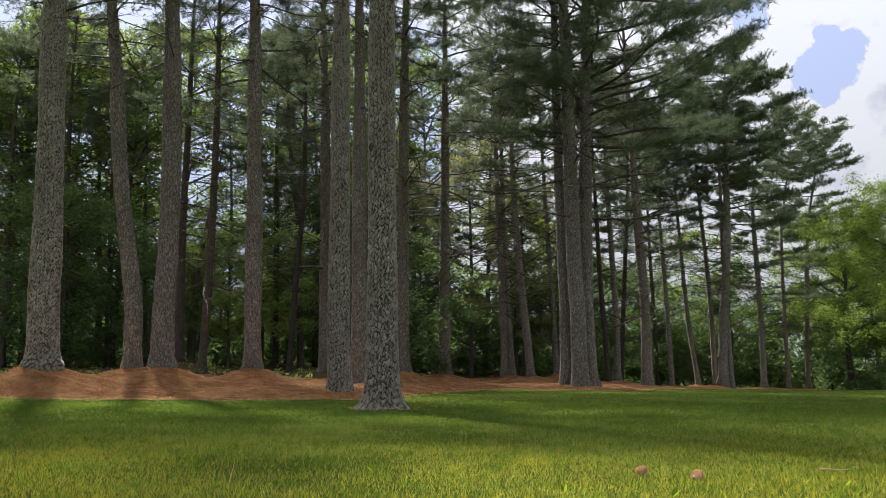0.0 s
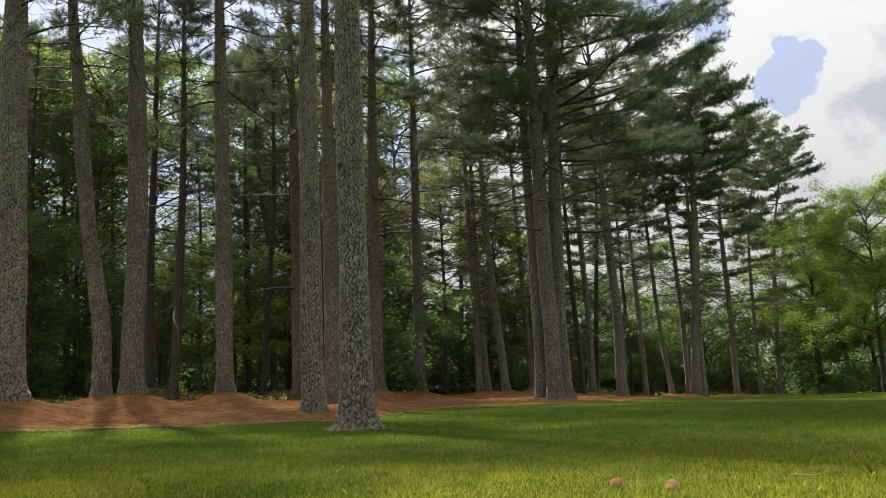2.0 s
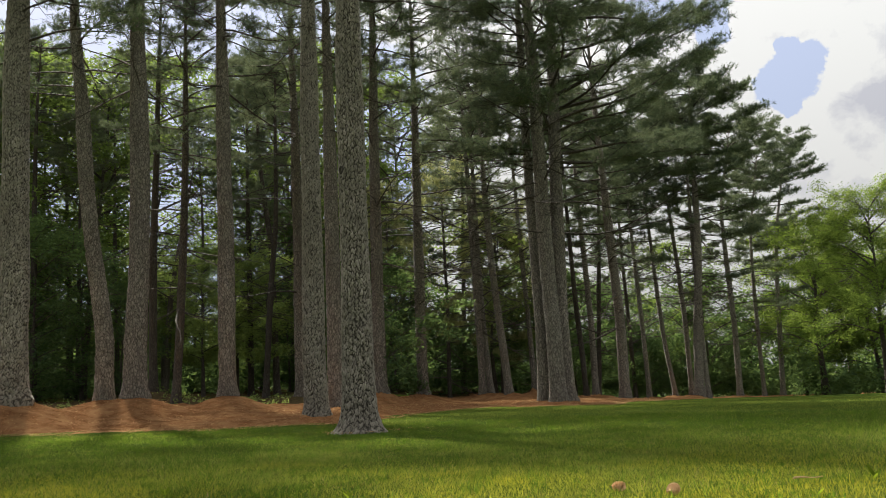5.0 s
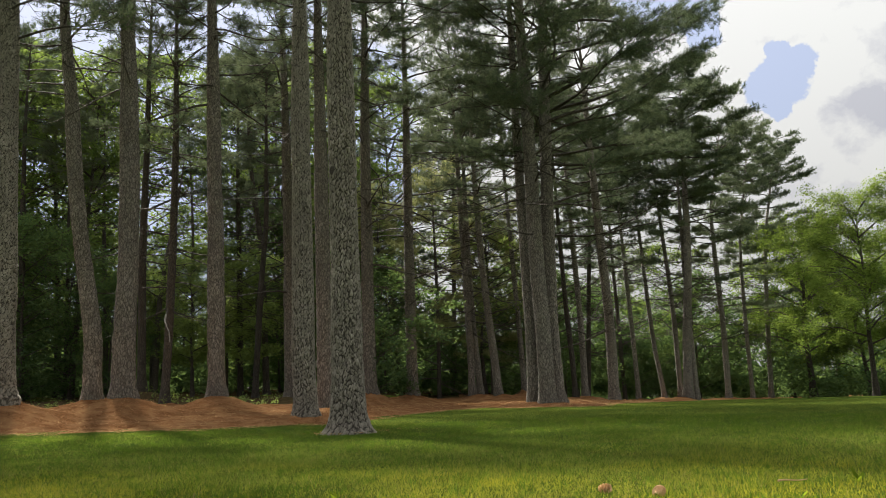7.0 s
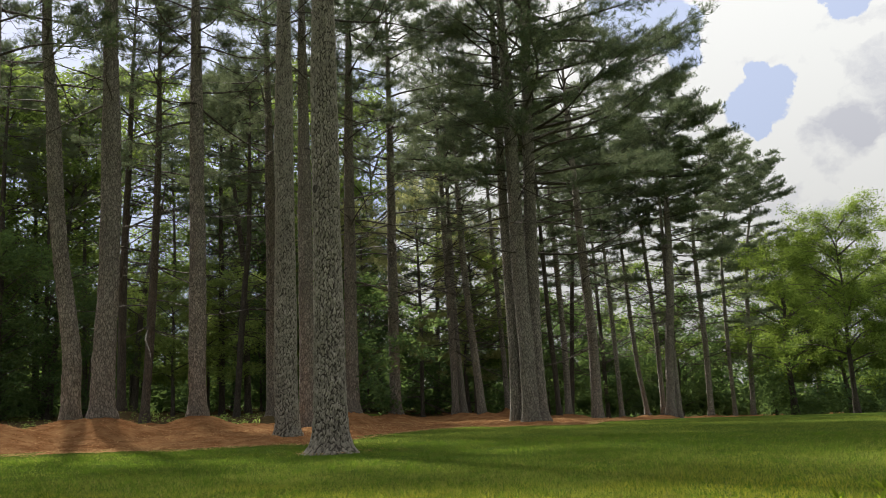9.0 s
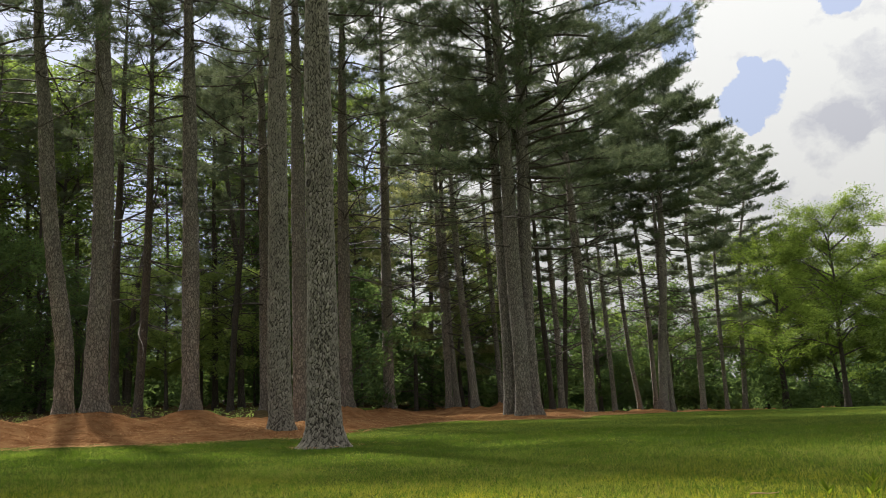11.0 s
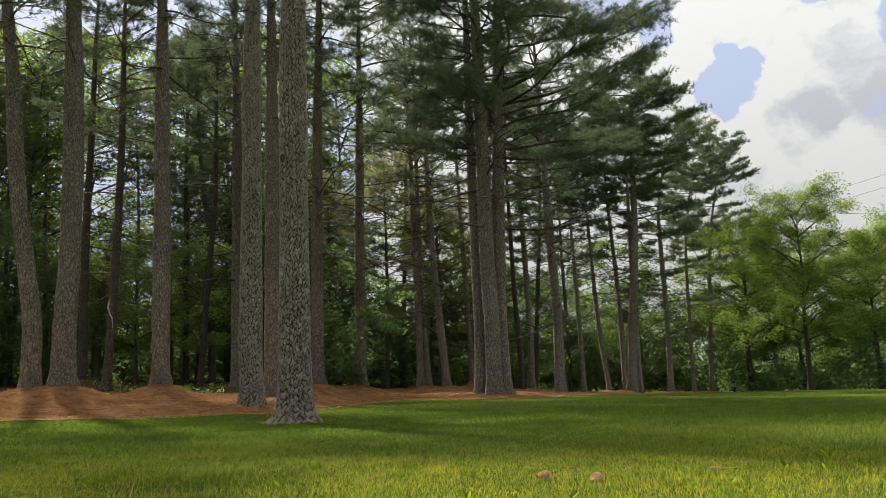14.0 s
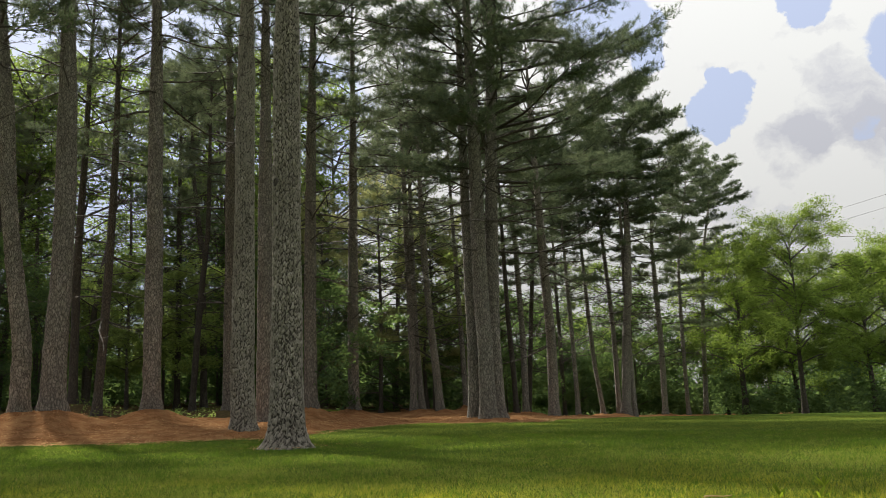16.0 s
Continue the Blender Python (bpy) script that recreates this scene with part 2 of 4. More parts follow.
def blade_leaf():
    n = Nodes("grass_blades")
    at = n.coord()
    isle = n.node("NewGeometry").outputs["Random Per Island"]
    big = n.noise(at, 0.55, 3.0, 0.6)
    f = n.math("ADD", n.math("MULTIPLY", isle, 0.6), n.math("MULTIPLY", n.noise(at, 2.2, 2.0), 0.5))
    green = n.ramp(f, (0.25, (0.040, 0.070, 0.018)), (0.85, (0.126, 0.152, 0.036)))
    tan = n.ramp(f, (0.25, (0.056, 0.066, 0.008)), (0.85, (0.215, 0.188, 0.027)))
    # sunlit yellow put into the nearer blades' colour, along with yellowish worn turf
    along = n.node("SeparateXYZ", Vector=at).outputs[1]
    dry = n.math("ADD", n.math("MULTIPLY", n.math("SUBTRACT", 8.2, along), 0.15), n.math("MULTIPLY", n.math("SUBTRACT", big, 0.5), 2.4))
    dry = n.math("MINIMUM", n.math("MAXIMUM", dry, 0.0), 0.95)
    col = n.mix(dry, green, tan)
    # worn patches with brown thatch between the blades
    worn = n.ramp(n.noise(at, 1.3, 5.0, 0.65), (0.54, (0, 0, 0)), (0.68, (0.75, 0.75, 0.75)))
    col = n.mix(n.math("MULTIPLY", worn, dry), col, (0.235, 0.165, 0.060))
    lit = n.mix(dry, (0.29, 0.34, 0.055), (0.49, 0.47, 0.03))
    return n.surface(col, 0.3, thin=0.40, glow=lit, spec=0)


BLADE = blade_leaf()
WEED_LEAF = leafy("weed_leaves", (0.028, 0.066, 0.007), (0.100, 0.135, 0.013), 0.42, (0.36, 0.44, 0.02, 1), 1.2)
BLADE_DRY = leafy("dry_grass_blades", (0.16, 0.13, 0.045), (0.30, 0.25, 0.10), 0.20, (0.3, 0.25, 0.08, 1), 1.2)
LAWN = grass_ground()
STRAW = straw_ground()
def floor_ground():
    n = Nodes("leaf_litter")
    at = n.coord()
    fine = n.noise(at, 9.0, 6.0, 0.65)
    col = n.ramp(fine, (0.3, (0.030, 0.026, 0.014)), (0.7, (0.090, 0.066, 0.034)))
    grassy = n.ramp(n.noise(at, 0.16, 3.0), (0.58, (0, 0, 0)), (0.64, (1, 1, 1)))
    col = n.mix(grassy, col, n.ramp(fine, (0.3, (0.040, 0.066, 0.010)), (0.7, (0.110, 0.135, 0.022))))
    return n.surface(col, 0.95, n.bump(fine, 0.8, 0.03), spec=0)


FLOOR = floor_ground()
CONE = plain("pine_cone_scales", (0.38, 0.22, 0.10), (0.60, 0.40, 0.22), 40.0)
TWIG = plain("dead_twig", (0.24, 0.16, 0.08), (0.42, 0.30, 0.15), 30.0)
CABLE = plain("cable_rubber", (0.10, 0.10, 0.105), (0.15, 0.15, 0.155), 5.0)


# ---- mesh tools ----
rng = np.random.default_rng(7)


def mesh_of(name, verts, tris, mat, smooth=False):
    me = bpy.data.meshes.new(name)
    verts, tris = np.asarray(verts, np.float32), np.asarray(tris, np.int32)
    me.vertices.add(len(verts))
    me.vertices.foreach_set("co", verts.ravel())
    me.loops.add(len(tris) * 3)
    me.loops.foreach_set("vertex_index", tris.ravel())
    me.polygons.add(len(tris))
    me.polygons.foreach_set("loop_start", np.arange(len(tris), dtype=np.int32) * 3)
    me.polygons.foreach_set("use_smooth", np.full(len(tris), smooth))
    me.update(calc_edges=True)
    me.materials.append(mat)
    return me


def part(name, verts, tris, mat, parent=None, label="", smooth=False):
    ob = new(name, mesh_of(name, verts, tris, mat, smooth))
    if parent is not None:
        ob.parent = parent
    return tagged(ob, label) if label else ob


def joined(pieces):
    """One vertex and triangle list out of several."""
    vs, fs, k = [], [], 0
    for v, f in pieces:
        vs.append(v)
        fs.append(np.asarray(f) + k)
        k += len(v)
    return np.concatenate(vs), np.concatenate(fs)


def tube(points, radii, sides, cap=True):
    p, n = np.asarray(points, float), len(points)
    d = np.gradient(p, axis=0)
    d /= np.linalg.norm(d, axis=1, keepdims=True) + 1e-9
    ref = np.where(np.abs(d[:, 2:3]) > 0.8, [[1.0, 0, 0]], [[0, 0, 1.0]])
    a = np.cross(d, ref)
    a /= np.linalg.norm(a, axis=1, keepdims=True)
    b = np.cross(d, a)
    ang = np.arange(sides) * 2 * math.pi / sides
    r = np.asarray(radii, float).reshape(n, -1, 1)
    v = p[:, None] + r * (a[:, None] * np.cos(ang)[None, :, None] + b[:, None] * np.sin(ang)[None, :, None])
    return v.reshape(-1, 3), ring_tris(n, sides)


def ring_tris(n, sides):
    i, j = np.meshgrid(np.arange(n - 1), np.arange(sides), indexing="ij")
    q, w = i * sides + j, i * sides + (j + 1) % sides
    return np.concatenate([np.stack([q, w, w + sides], -1).reshape(-1, 3), np.stack([q, w + sides, q + sides], -1).reshape(-1, 3)])


def frames_of(ways):
    """Turns that carry +z to each of the given directions, with a random spin."""
    z = ways / (np.linalg.norm(ways, axis=1, keepdims=True) + 1e-9)
    h = rng.normal(size=z.shape)
    x = np.cross(h, z)
    x /= np.linalg.norm(x, axis=1, keepdims=True) + 1e-9
    return np.stack([x, np.cross(z, x), z], -1)


def scatter(shapes, at, ways, sizes):
    """Many copies of small triangle shapes, joined into one list."""
    n = len(at)
    turn, pick = frames_of(np.asarray(ways, float)), rng.integers(0, len(shapes), n)
    at, sizes, out, k, fs = np.asarray(at), np.asarray(sizes), [], 0, []
    for i, (sv, sf) in enumerate(shapes):
        m = pick == i
        c = int(m.sum())
        if not c:
            continue
        v = np.einsum("nij,kj->nki", turn[m], sv) * sizes[m][:, None, None] + at[m][:, None]
        out.append(v.reshape(-1, 3))
        fs.append((sf[None] + (np.arange(c) * len(sv))[:, None, None] + k).reshape(-1, 3))
        k += c * len(sv)
    return np.concatenate(out), np.concatenate(fs)


def tuft_shape(seed, needles, wide):
    """A brush of pine needles round +z, one unit long."""
    r = np.random.default_rng(seed)
    vs = []
    for i in range(needles):
        a, tilt = r.uniform(0, 6.283), r.uniform(0.10, 1.45)
        d = np.array([math.sin(tilt) * math.cos(a), math.sin(tilt) * math.sin(a), math.cos(tilt)]) * r.uniform(0.7, 1.1)
        s = np.cross(d, r.normal(size=3))
        s *= wide / np.linalg.norm(s)
        o = np.array([0, 0, r.uniform(-0.5, 0.25)])
        vs += [o - s, o + s, o + d]
    return np.array(vs), np.arange(needles * 3).reshape(-1, 3)


def spray_shape(seed, leaves, small=1.0):
    """A twig end with small three-cornered leaves round +z, about one unit wide."""
    r = np.random.default_rng(seed)
    vs = []
    for i in range(leaves):
        o = np.array([r.normal() * 0.42, r.normal() * 0.42, r.normal() * 0.30])
        a = r.uniform(0, 6.283)
        d = np.array([math.cos(a), math.sin(a), r.uniform(-0.7, 0.35)]) * r.uniform(0.28, 0.50) * small
        s = np.cross(d, [r.normal() * 0.5, r.normal() * 0.5, 1.0])
        s *= small * r.uniform(0.10, 0.15) / np.linalg.norm(s)
        vs += [o - s * 0.6, o + s, o + d]
    return np.array(vs), np.arange(leaves * 3).reshape(-1, 3)


TUFTS = [tuft_shape(s, 12, 0.042) for s in range(6)]
TUFTS_FAR = [tuft_shape(s + 20, 10, 0.060) for s in range(6)]
SPRAYS = [spray_shape(s, 10) for s in range(6)]
SPRAYS_FINE = [spray_shape(s + 40, 17, 0.66) for s in range(6)]


# ---- the lie of the land ----
def step(a, b, x):
    u = np.clip((x - a) / (b - a), 0, 1)
    return u * u * (3 - 2 * u)


def lawn_z(x, y):
    return 0.42 * step(2, 28, y) + 0.02 * np.clip(-x - 1, 0, 14) - 0.016 * np.clip(x - 4, 0, 40)


EDGE_X = np.array([-60, -14, -9, -5, -2.9, -1.7, -0.8, 1, 2.4, 3.1, 4, 5.2, 6.5, 9.5, 14, 19, 24, 27.5, 30, 60])
EDGE_Y = np.array([12, 14.5, 15, 15.4, 16.0, 16.2, 18.5, 23.5, 26, 23, 21.6, 21.9, 25, 32, 41, 46.5, 53, 58, 66, 90])


def edge_y(x):
    return np.interp(x, EDGE_X, EDGE_Y) + 0.25 * np.sin(x * 2.1) + 0.12 * np.sin(x * 5.3 + 1)


PINES = []


def pine(depth, line, thick, height, crown_from, reach, needles=1.0, far=False):
    """Notes one pine: its distance ahead, its stem as (x, z) pairs from the ground up, its thickness, height, lowest green branch, reach."""
    PINES.append((depth, line, thick, height, crown_from, reach, needles, far))


pine(17, [(-8.5, 1.05), (-8.6, 2.8), (-8.67, 5.33), (-8.82, 9.36)], 0.6, 16.5, 11, 2.2)
pine(20, [(-7.76, 1.03), (-7.79, 2.47), (-8.04, 4.06), (-8.25, 5.4), (-8.4, 6.62), (-8.56, 8.49), (-8.89, 10.91)], 0.41, 16, 11, 2.4)
pine(19.3, [(-6.77, 1.06), (-6.78, 2.39), (-6.76, 4.5), (-6.85, 7.44), (-6.97, 10.53)], 0.5, 16.5, 11, 2.2)
pine(29, [(-9.53, 1.49), (-9.69, 6.51), (-9.62, 10.92), (-9.61, 15.56)], 0.3, 17, 9, 2.6, 0.7)
pine(27, [(-8.13, 1.04), (-8.03, 3.14), (-7.98, 6.08), (-7.97, 10.19), (-8.02, 14.52)], 0.29, 17, 8.5, 2.8, 0.6)
pine(22.3, [(-5.29, 1.09), (-5.33, 2.67), (-5.36, 5.1), (-5.48, 8.5), (-5.58, 12.07)], 0.46, 17.3, 11.6, 2.9, 1.2)
pine(30, [(-4.41, 1.12), (-4.48, 6.67), (-4.56, 11.23), (-4.71, 16.04)], 0.45, 18, 11, 3, 0.7)
pine(17.5, [(-2.24, 0.46), (-2.3, 2.18), (-2.28, 4.09), (-2.31, 6.76), (-2.32, 9.56)], 0.47, 16, 11, 2)
pine(24, [(-2.49, 0.61), (-2.52, 3.67), (-2.57, 9.08), (-2.61, 12.92)], 0.47, 17, 12, 2.9, 1.0)
pine(13, [(-0.97, 0.18), (-0.99, 1.74), (-0.99, 3.16), (-1.01, 5.14), (-1.01, 7.22)], 0.49, 15.5, 10.5, 1.8)
pine(27, [(-1.33, 1.08), (-1.35, 4.05), (-1.33, 8.05), (-1.31, 10.13), (-1.24, 14.46)], 0.42, 18, 10.5, 3, 1.0)
pine(30, [(0.09, 1.02), (0.09, 3.35), (0.12, 6.63), (0.18, 11.19), (0.2, 15.99)], 0.4, 17, 9.5, 3.4, 1.0)
pine(36, [(2.77, 0.98), (2.75, 3.9), (2.66, 7.83), (2.53, 13.31), (2.43, 16.73)], 0.31, 17.5, 8, 3.2, 0.42)
pine(36.5, [(3.19, 0.91), (2.97, 3.94), (2.91, 7.12), (2.88, 10.67), (2.9, 16.37)], 0.29, 17, 8, 3, 0.42)
pine(35, [(3.85, 0.91), (3.72, 2.55), (3.51, 5.05), (3.36, 7.1), (3.23, 11.59)], 0.34, 17, 8.5, 3, 0.42)
pine(41, [(5.84, 1.25), (5.67, 5.82), (5.56, 8.83), (5.36, 15.07)], 0.27, 18, 8.5, 3, 0.42)
pine(24, [(3.69, 0.55), (3.7, 2.75), (3.69, 5.37), (3.67, 9.02), (3.69, 12.87)], 0.34, 18, 9.2, 3.0, 0.6)
pine(23.4, [(4.01, 0.48), (3.99, 2.69), (3.94, 5.25), (3.95, 8.81), (3.9, 12.55)], 0.46, 19, 9.0, 3.2, 0.65)
pine(23.8, [(4.38, 0.51), (4.32, 2.72), (4.4, 5.32), (4.55, 8.94), (4.7, 12.75)], 0.44, 18.5, 7.0, 4.4, 1.3)
pine(38, [(7.83, 0.7), (7.78, 2.69), (7.63, 5.41), (7.58, 8.2)], 0.26, 15, 8, 2.4)
pine(40, [(8.72, 0.76), (8.77, 4.22), (8.7, 7.12), (8.6, 10.09)], 0.33, 16, 8, 2.6)
pine(33, [(8.39, 0.45), (8.48, 3.56), (8.37, 5.95), (8.3, 8.4), (8.2, 12.19)], 0.44, 17.5, 8, 3.8, 0.75)
pine(46, [(13.12, 0.49), (13.04, 4.76), (12.96, 8.09), (12.92, 11.5)], 0.28, 16, 10, 2.6)
pine(47, [(14.96, 0.47), (14.63, 3.17), (14.43, 6.53), (14.3, 9.98)], 0.28, 16, 10, 2.6)
pine(46, [(15.58, 0.5), (15.6, 4.73), (15.49, 8.06), (15.34, 11.48)], 0.3, 17, 10, 2.8)
pine(43, [(14.95, 0.49), (15.29, 4.45), (15.66, 7.56), (16.1, 14.02), (16.3, 18.5)], 0.5, 18.2, 11.0, 3.5, 2.1)
pine(43.2, [(15.54, 0.46), (15.47, 2.94), (15.53, 6.02), (15.59, 9.19)], 0.3, 16.5, 10, 2.4)
pine(48, [(19.17, 0.3), (19.29, 4.89), (19.28, 8.37), (19.3, 11.93), (20.4, 17.0)], 0.36, 17.6, 9, 3.1, 1.3)
pine(54, [(23.23, 0.19), (23.24, 3.51), (23.37, 7.37), (23.6, 11.33), (25.0, 18.5)], 0.28, 18.8, 9.5, 2.7, 1.3)
pine(57, [(25.84, 0.16), (26.25, 5.69), (26.79, 11.91), (28.0, 17.0), (28.9, 20.0)], 0.36, 19.6, 9.5, 2.6, 1.4)
pine(38, [(-15.99, 1.57), (-16.08, 4.25), (-16.18, 7.56), (-16.25, 11.26)], 0.2, 14, 10, 1.5)
pine(40, [(-21.99, 1.95), (-22.25, 7.39), (-22.4, 11.87), (-22.42, 14.95), (-22.38, 21.36)], 0.3, 18, 11, 2.5)
pine(37, [(-17.54, 1.81), (-18.0, 10.99), (-18.09, 15.3), (-18.07, 19.77)], 0.3, 18, 12, 2.5)
pine(42, [(-15.64, 1.81), (-16.07, 10.79), (-16.4, 18.93)], 0.24, 17, 11, 2)
pine(44, [(-11.79, 1.83), (-11.95, 11.23), (-12.4, 19.77)], 0.2, 16, 11, 2)
pine(40, [(-8.36, 1.41), (-8.56, 11.75), (-8.67, 21.24)], 0.29, 18, 10, 2.4)
pine(36, [(-6.89, 1.31), (-6.63, 6.58), (-6.4, 9.25), (-6.42, 19.15)], 0.28, 17, 10.5, 2.4)
pine(40, [(-7.1, 1.48), (-7.32, 8.73), (-7.95, 13.28), (-8.19, 17.99)], 0.33, 18, 9, 2.6)
pine(50, [(2.69, 1.52), (3.07, 10.69), (3.36, 18.29)], 0.3, 19, 7.5, 3.2, 0.85)
pine(48, [(10.6, 0.71), (11.39, 10.2), (11.89, 17.5)], 0.3, 18, 8, 3)
# next four stand unseen, left of the view, added to shade lawn and bed
pine(18, [(-13.0, 1.0), (-13.1, 8)], 0.5, 18, 9, 3.2, 0.4)
pine(21, [(-15.8, 1.0), (-15.9, 8)], 0.45, 18, 9, 3.2, 0.4)
pine(25, [(-17.2, 1.0), (-17.1, 8)], 0.5, 18, 9, 3.4, 0.35)
pine(16.5, [(-17.6, 1.0), (-17.5, 8)], 0.5, 18, 9, 3.2, 0.4)
pine(44, [(-1.6, 1.2), (-1.5, 6), (-1.6, 11)], 0.18, 11.5, 1.6, 2.6, 0.8, True)
pine(41, [(1.45, 1.2), (1.55, 6), (1.5, 11)], 0.2, 12.5, 2.6, 2.9, 0.9, True)
pine(43, [(4.4, 1.1), (4.5, 6), (4.4, 10)], 0.18, 10.5, 1.8, 2.6, 0.8, True)
pine(50, [(7.4, 1.1), (7.3, 6), (7.4, 11)], 0.2, 12, 2.5, 2.6, 0.7, True)
pine(52, [(-4.4, 1.2), (-4.5, 6), (-4.4, 11)], 0.2, 13, 3.0, 2.8, 0.7, True)
pine(56, [(14.99, 0.57), (14.89, 9.74), (14.93, 18.16)], 0.3, 19, 7, 3.2)
pine(38, [(-11.95, 1.6), (-11.89, 3.44), (-11.77, 6.38), (-11.24, 9.96), (-10.9, 12.2)], 0.3, 12.0, 11.4, 1.2, 0.3)


def bank_z(x, y):
    """Height of the straw bed over the lawn."""
    s = y - edge_y(x)
    high = np.interp(x, [-20, -6, 2, 5, 9, 16, 40], [0.22, 0.19, 0.15, 0.11, 0.08, 0.06, 0.05])
    z = high * step(0.0, 4.0, s) + 0.040 * np.clip(s - 8, 0, 45) * np.interp(x, [4, 10], [1, 0.12])
    hump = 0.0 * z
    for depth, line, thick, *rest in PINES[:30]:
        bx, by = line[0][0], depth
        here = high_at(bx, by)
        lift = np.clip(line[0][1] - here, 0.0, 0.75 if by < 31 else 0.42)
        d2 = ((x - bx) / 0.85) ** 2 + ((y - by) / 1.1) ** 2
        hump = np.maximum(hump, lift * np.exp(-d2 * 0.75))
    z = z + hump * step(-0.1, 1.0, s)
    return z - 0.04 * step(0.5, -0.3, s)


def high_at(x, y):
    s = y - edge_y(x)
    high = np.interp(x, [-20, -6, 2, 5, 9, 16, 40], [0.22, 0.19, 0.15, 0.11, 0.08, 0.06, 0.05])
    return lawn_z(x, y) + high * step(0.0, 4.0, s) + 0.040 * np.clip(s - 8, 0, 45) * np.interp(x, [4, 10], [1, 0.12])


def ground_z(x, y):
    x, y = np.asarray(x, float), np.asarray(y, float)
    return lawn_z(x, y) + np.where(y > edge_y(x), np.maximum(bank_z(x, y), 0), 0)


def grid_mesh(xs, ys, zfun):
    X, Y = np.meshgrid(xs, ys, indexing="ij")
    v = np.stack([X, Y, zfun(X, Y)], -1).reshape(-1, 3)
    n, m = len(xs), len(ys)
    i, j = np.meshgrid(np.arange(n - 1), np.arange(m - 1), indexing="ij")
    q = i * m + j
    f = np.concatenate([np.stack([q, q + m, q + m + 1], -1).reshape(-1, 3), np.stack([q, q + m + 1, q + 1], -1).reshape(-1, 3)])
    return v, f


def rough_wave(x, y, s, seed):
    r = np.random.default_rng(seed)
    z = 0
    for i in range(7):
        a, k = r.uniform(0, 6.28), s * r.uniform(0.6, 2.2)
        z = z + np.sin(k * (x * math.cos(a) + y * math.sin(a)) + r.uniform(0, 6.28)) / 7
    return z


gx = np.concatenate([[-2000, -600, -200, -100, -60], np.arange(-40, 60.1, 0.6), [75, 100, 200, 600, 2000]])
gy = np.concatenate([[-2000, -600, -200, -60, -25], np.arange(-12, 80.1, 0.6), [95, 130, 200, 600, 2000]])
ground = part("ground", *grid_mesh(gx, gy, lambda x, y: lawn_z(x, y) + 0.03 * rough_wave(x, y, 1.1, 3) * (np.abs(x) < 70)), LAWN, smooth=True)
tagged(ground, "green mown lawn with yellowish worn patches", "lawn", kind="structure")

bx = np.concatenate([np.arange(-60, -24, 1.5), np.arange(-24, 12, 0.14), np.arange(12, 32, 0.4), np.arange(32, 61, 2.0)])
bs = np.concatenate([np.arange(-0.4, 6, 0.16), np.arange(6, 14, 0.5), np.arange(14, 110, 4.0)])
bed_v, bed_f = grid_mesh(bx, bs, lambda x, s: s * 0)
by_ = bed_v[:, 1] + edge_y(bed_v[:, 0])
bed_v[:, 1] = by_
bed_v[:, 2] = lawn_z(bed_v[:, 0], by_) + bank_z(bed_v[:, 0], by_) + 0.085 * rough_wave(bed_v[:, 0], by_, 3.0, 5) * step(0, 1, by_ - edge_y(bed_v[:, 0])) + 0.035 * rough_wave(bed_v[:, 0], by_, 11.0, 6)
deep = (by_ - edge_y(bed_v[:, 0]) - 8 * np.exp(-((bed_v[:, 0] - 4) / 3.5) ** 2))[bed_f].min(1) > 11
bed = part("pine_straw_bed", bed_v, bed_f[~deep], STRAW, smooth=True)
tagged(bed, "mounded bed of reddish brown pine straw under the pines", "straw bed", kind="structure")
woods_floor = part("forest_floor", bed_v, bed_f[deep], FLOOR, smooth=True)
tagged(woods_floor, "dark leaf litter on the shaded forest floor", "forest floor", kind="structure")


# ---- pines ----
def cells(u, v, nu, nv, seed):
    """Plates of bark: distance to the nearest joint in a lattice of jittered cells that closes round the stem."""
    r = np.random.default_rng(seed)
    ju, jv = r.uniform(0.1, 0.9, (nu, nv)), r.uniform(0.05, 0.95, (nu, nv))
    best = np.full(u.shape, 9.0)
    second = np.full(u.shape, 9.0)
    tone = np.zeros(u.shape)
    iu, iv = np.floor(u).astype(int), np.floor(v).astype(int)
    for du in (-1, 0, 1):
        for dv in (-1, 0, 1):
            cu, cv = iu + du, iv + dv
            d = np.hypot(cu + ju[cu % nu, cv % nv] - u, cv + jv[cu % nu, cv % nv] - v)
            second = np.where(d < best, best, np.minimum(second, d))
            tone = np.where(d < best, ju[cu % nu, cv % nv] * 1.25 - 0.125, tone)
            best = np.minimum(best, d)
    return second - best, tone


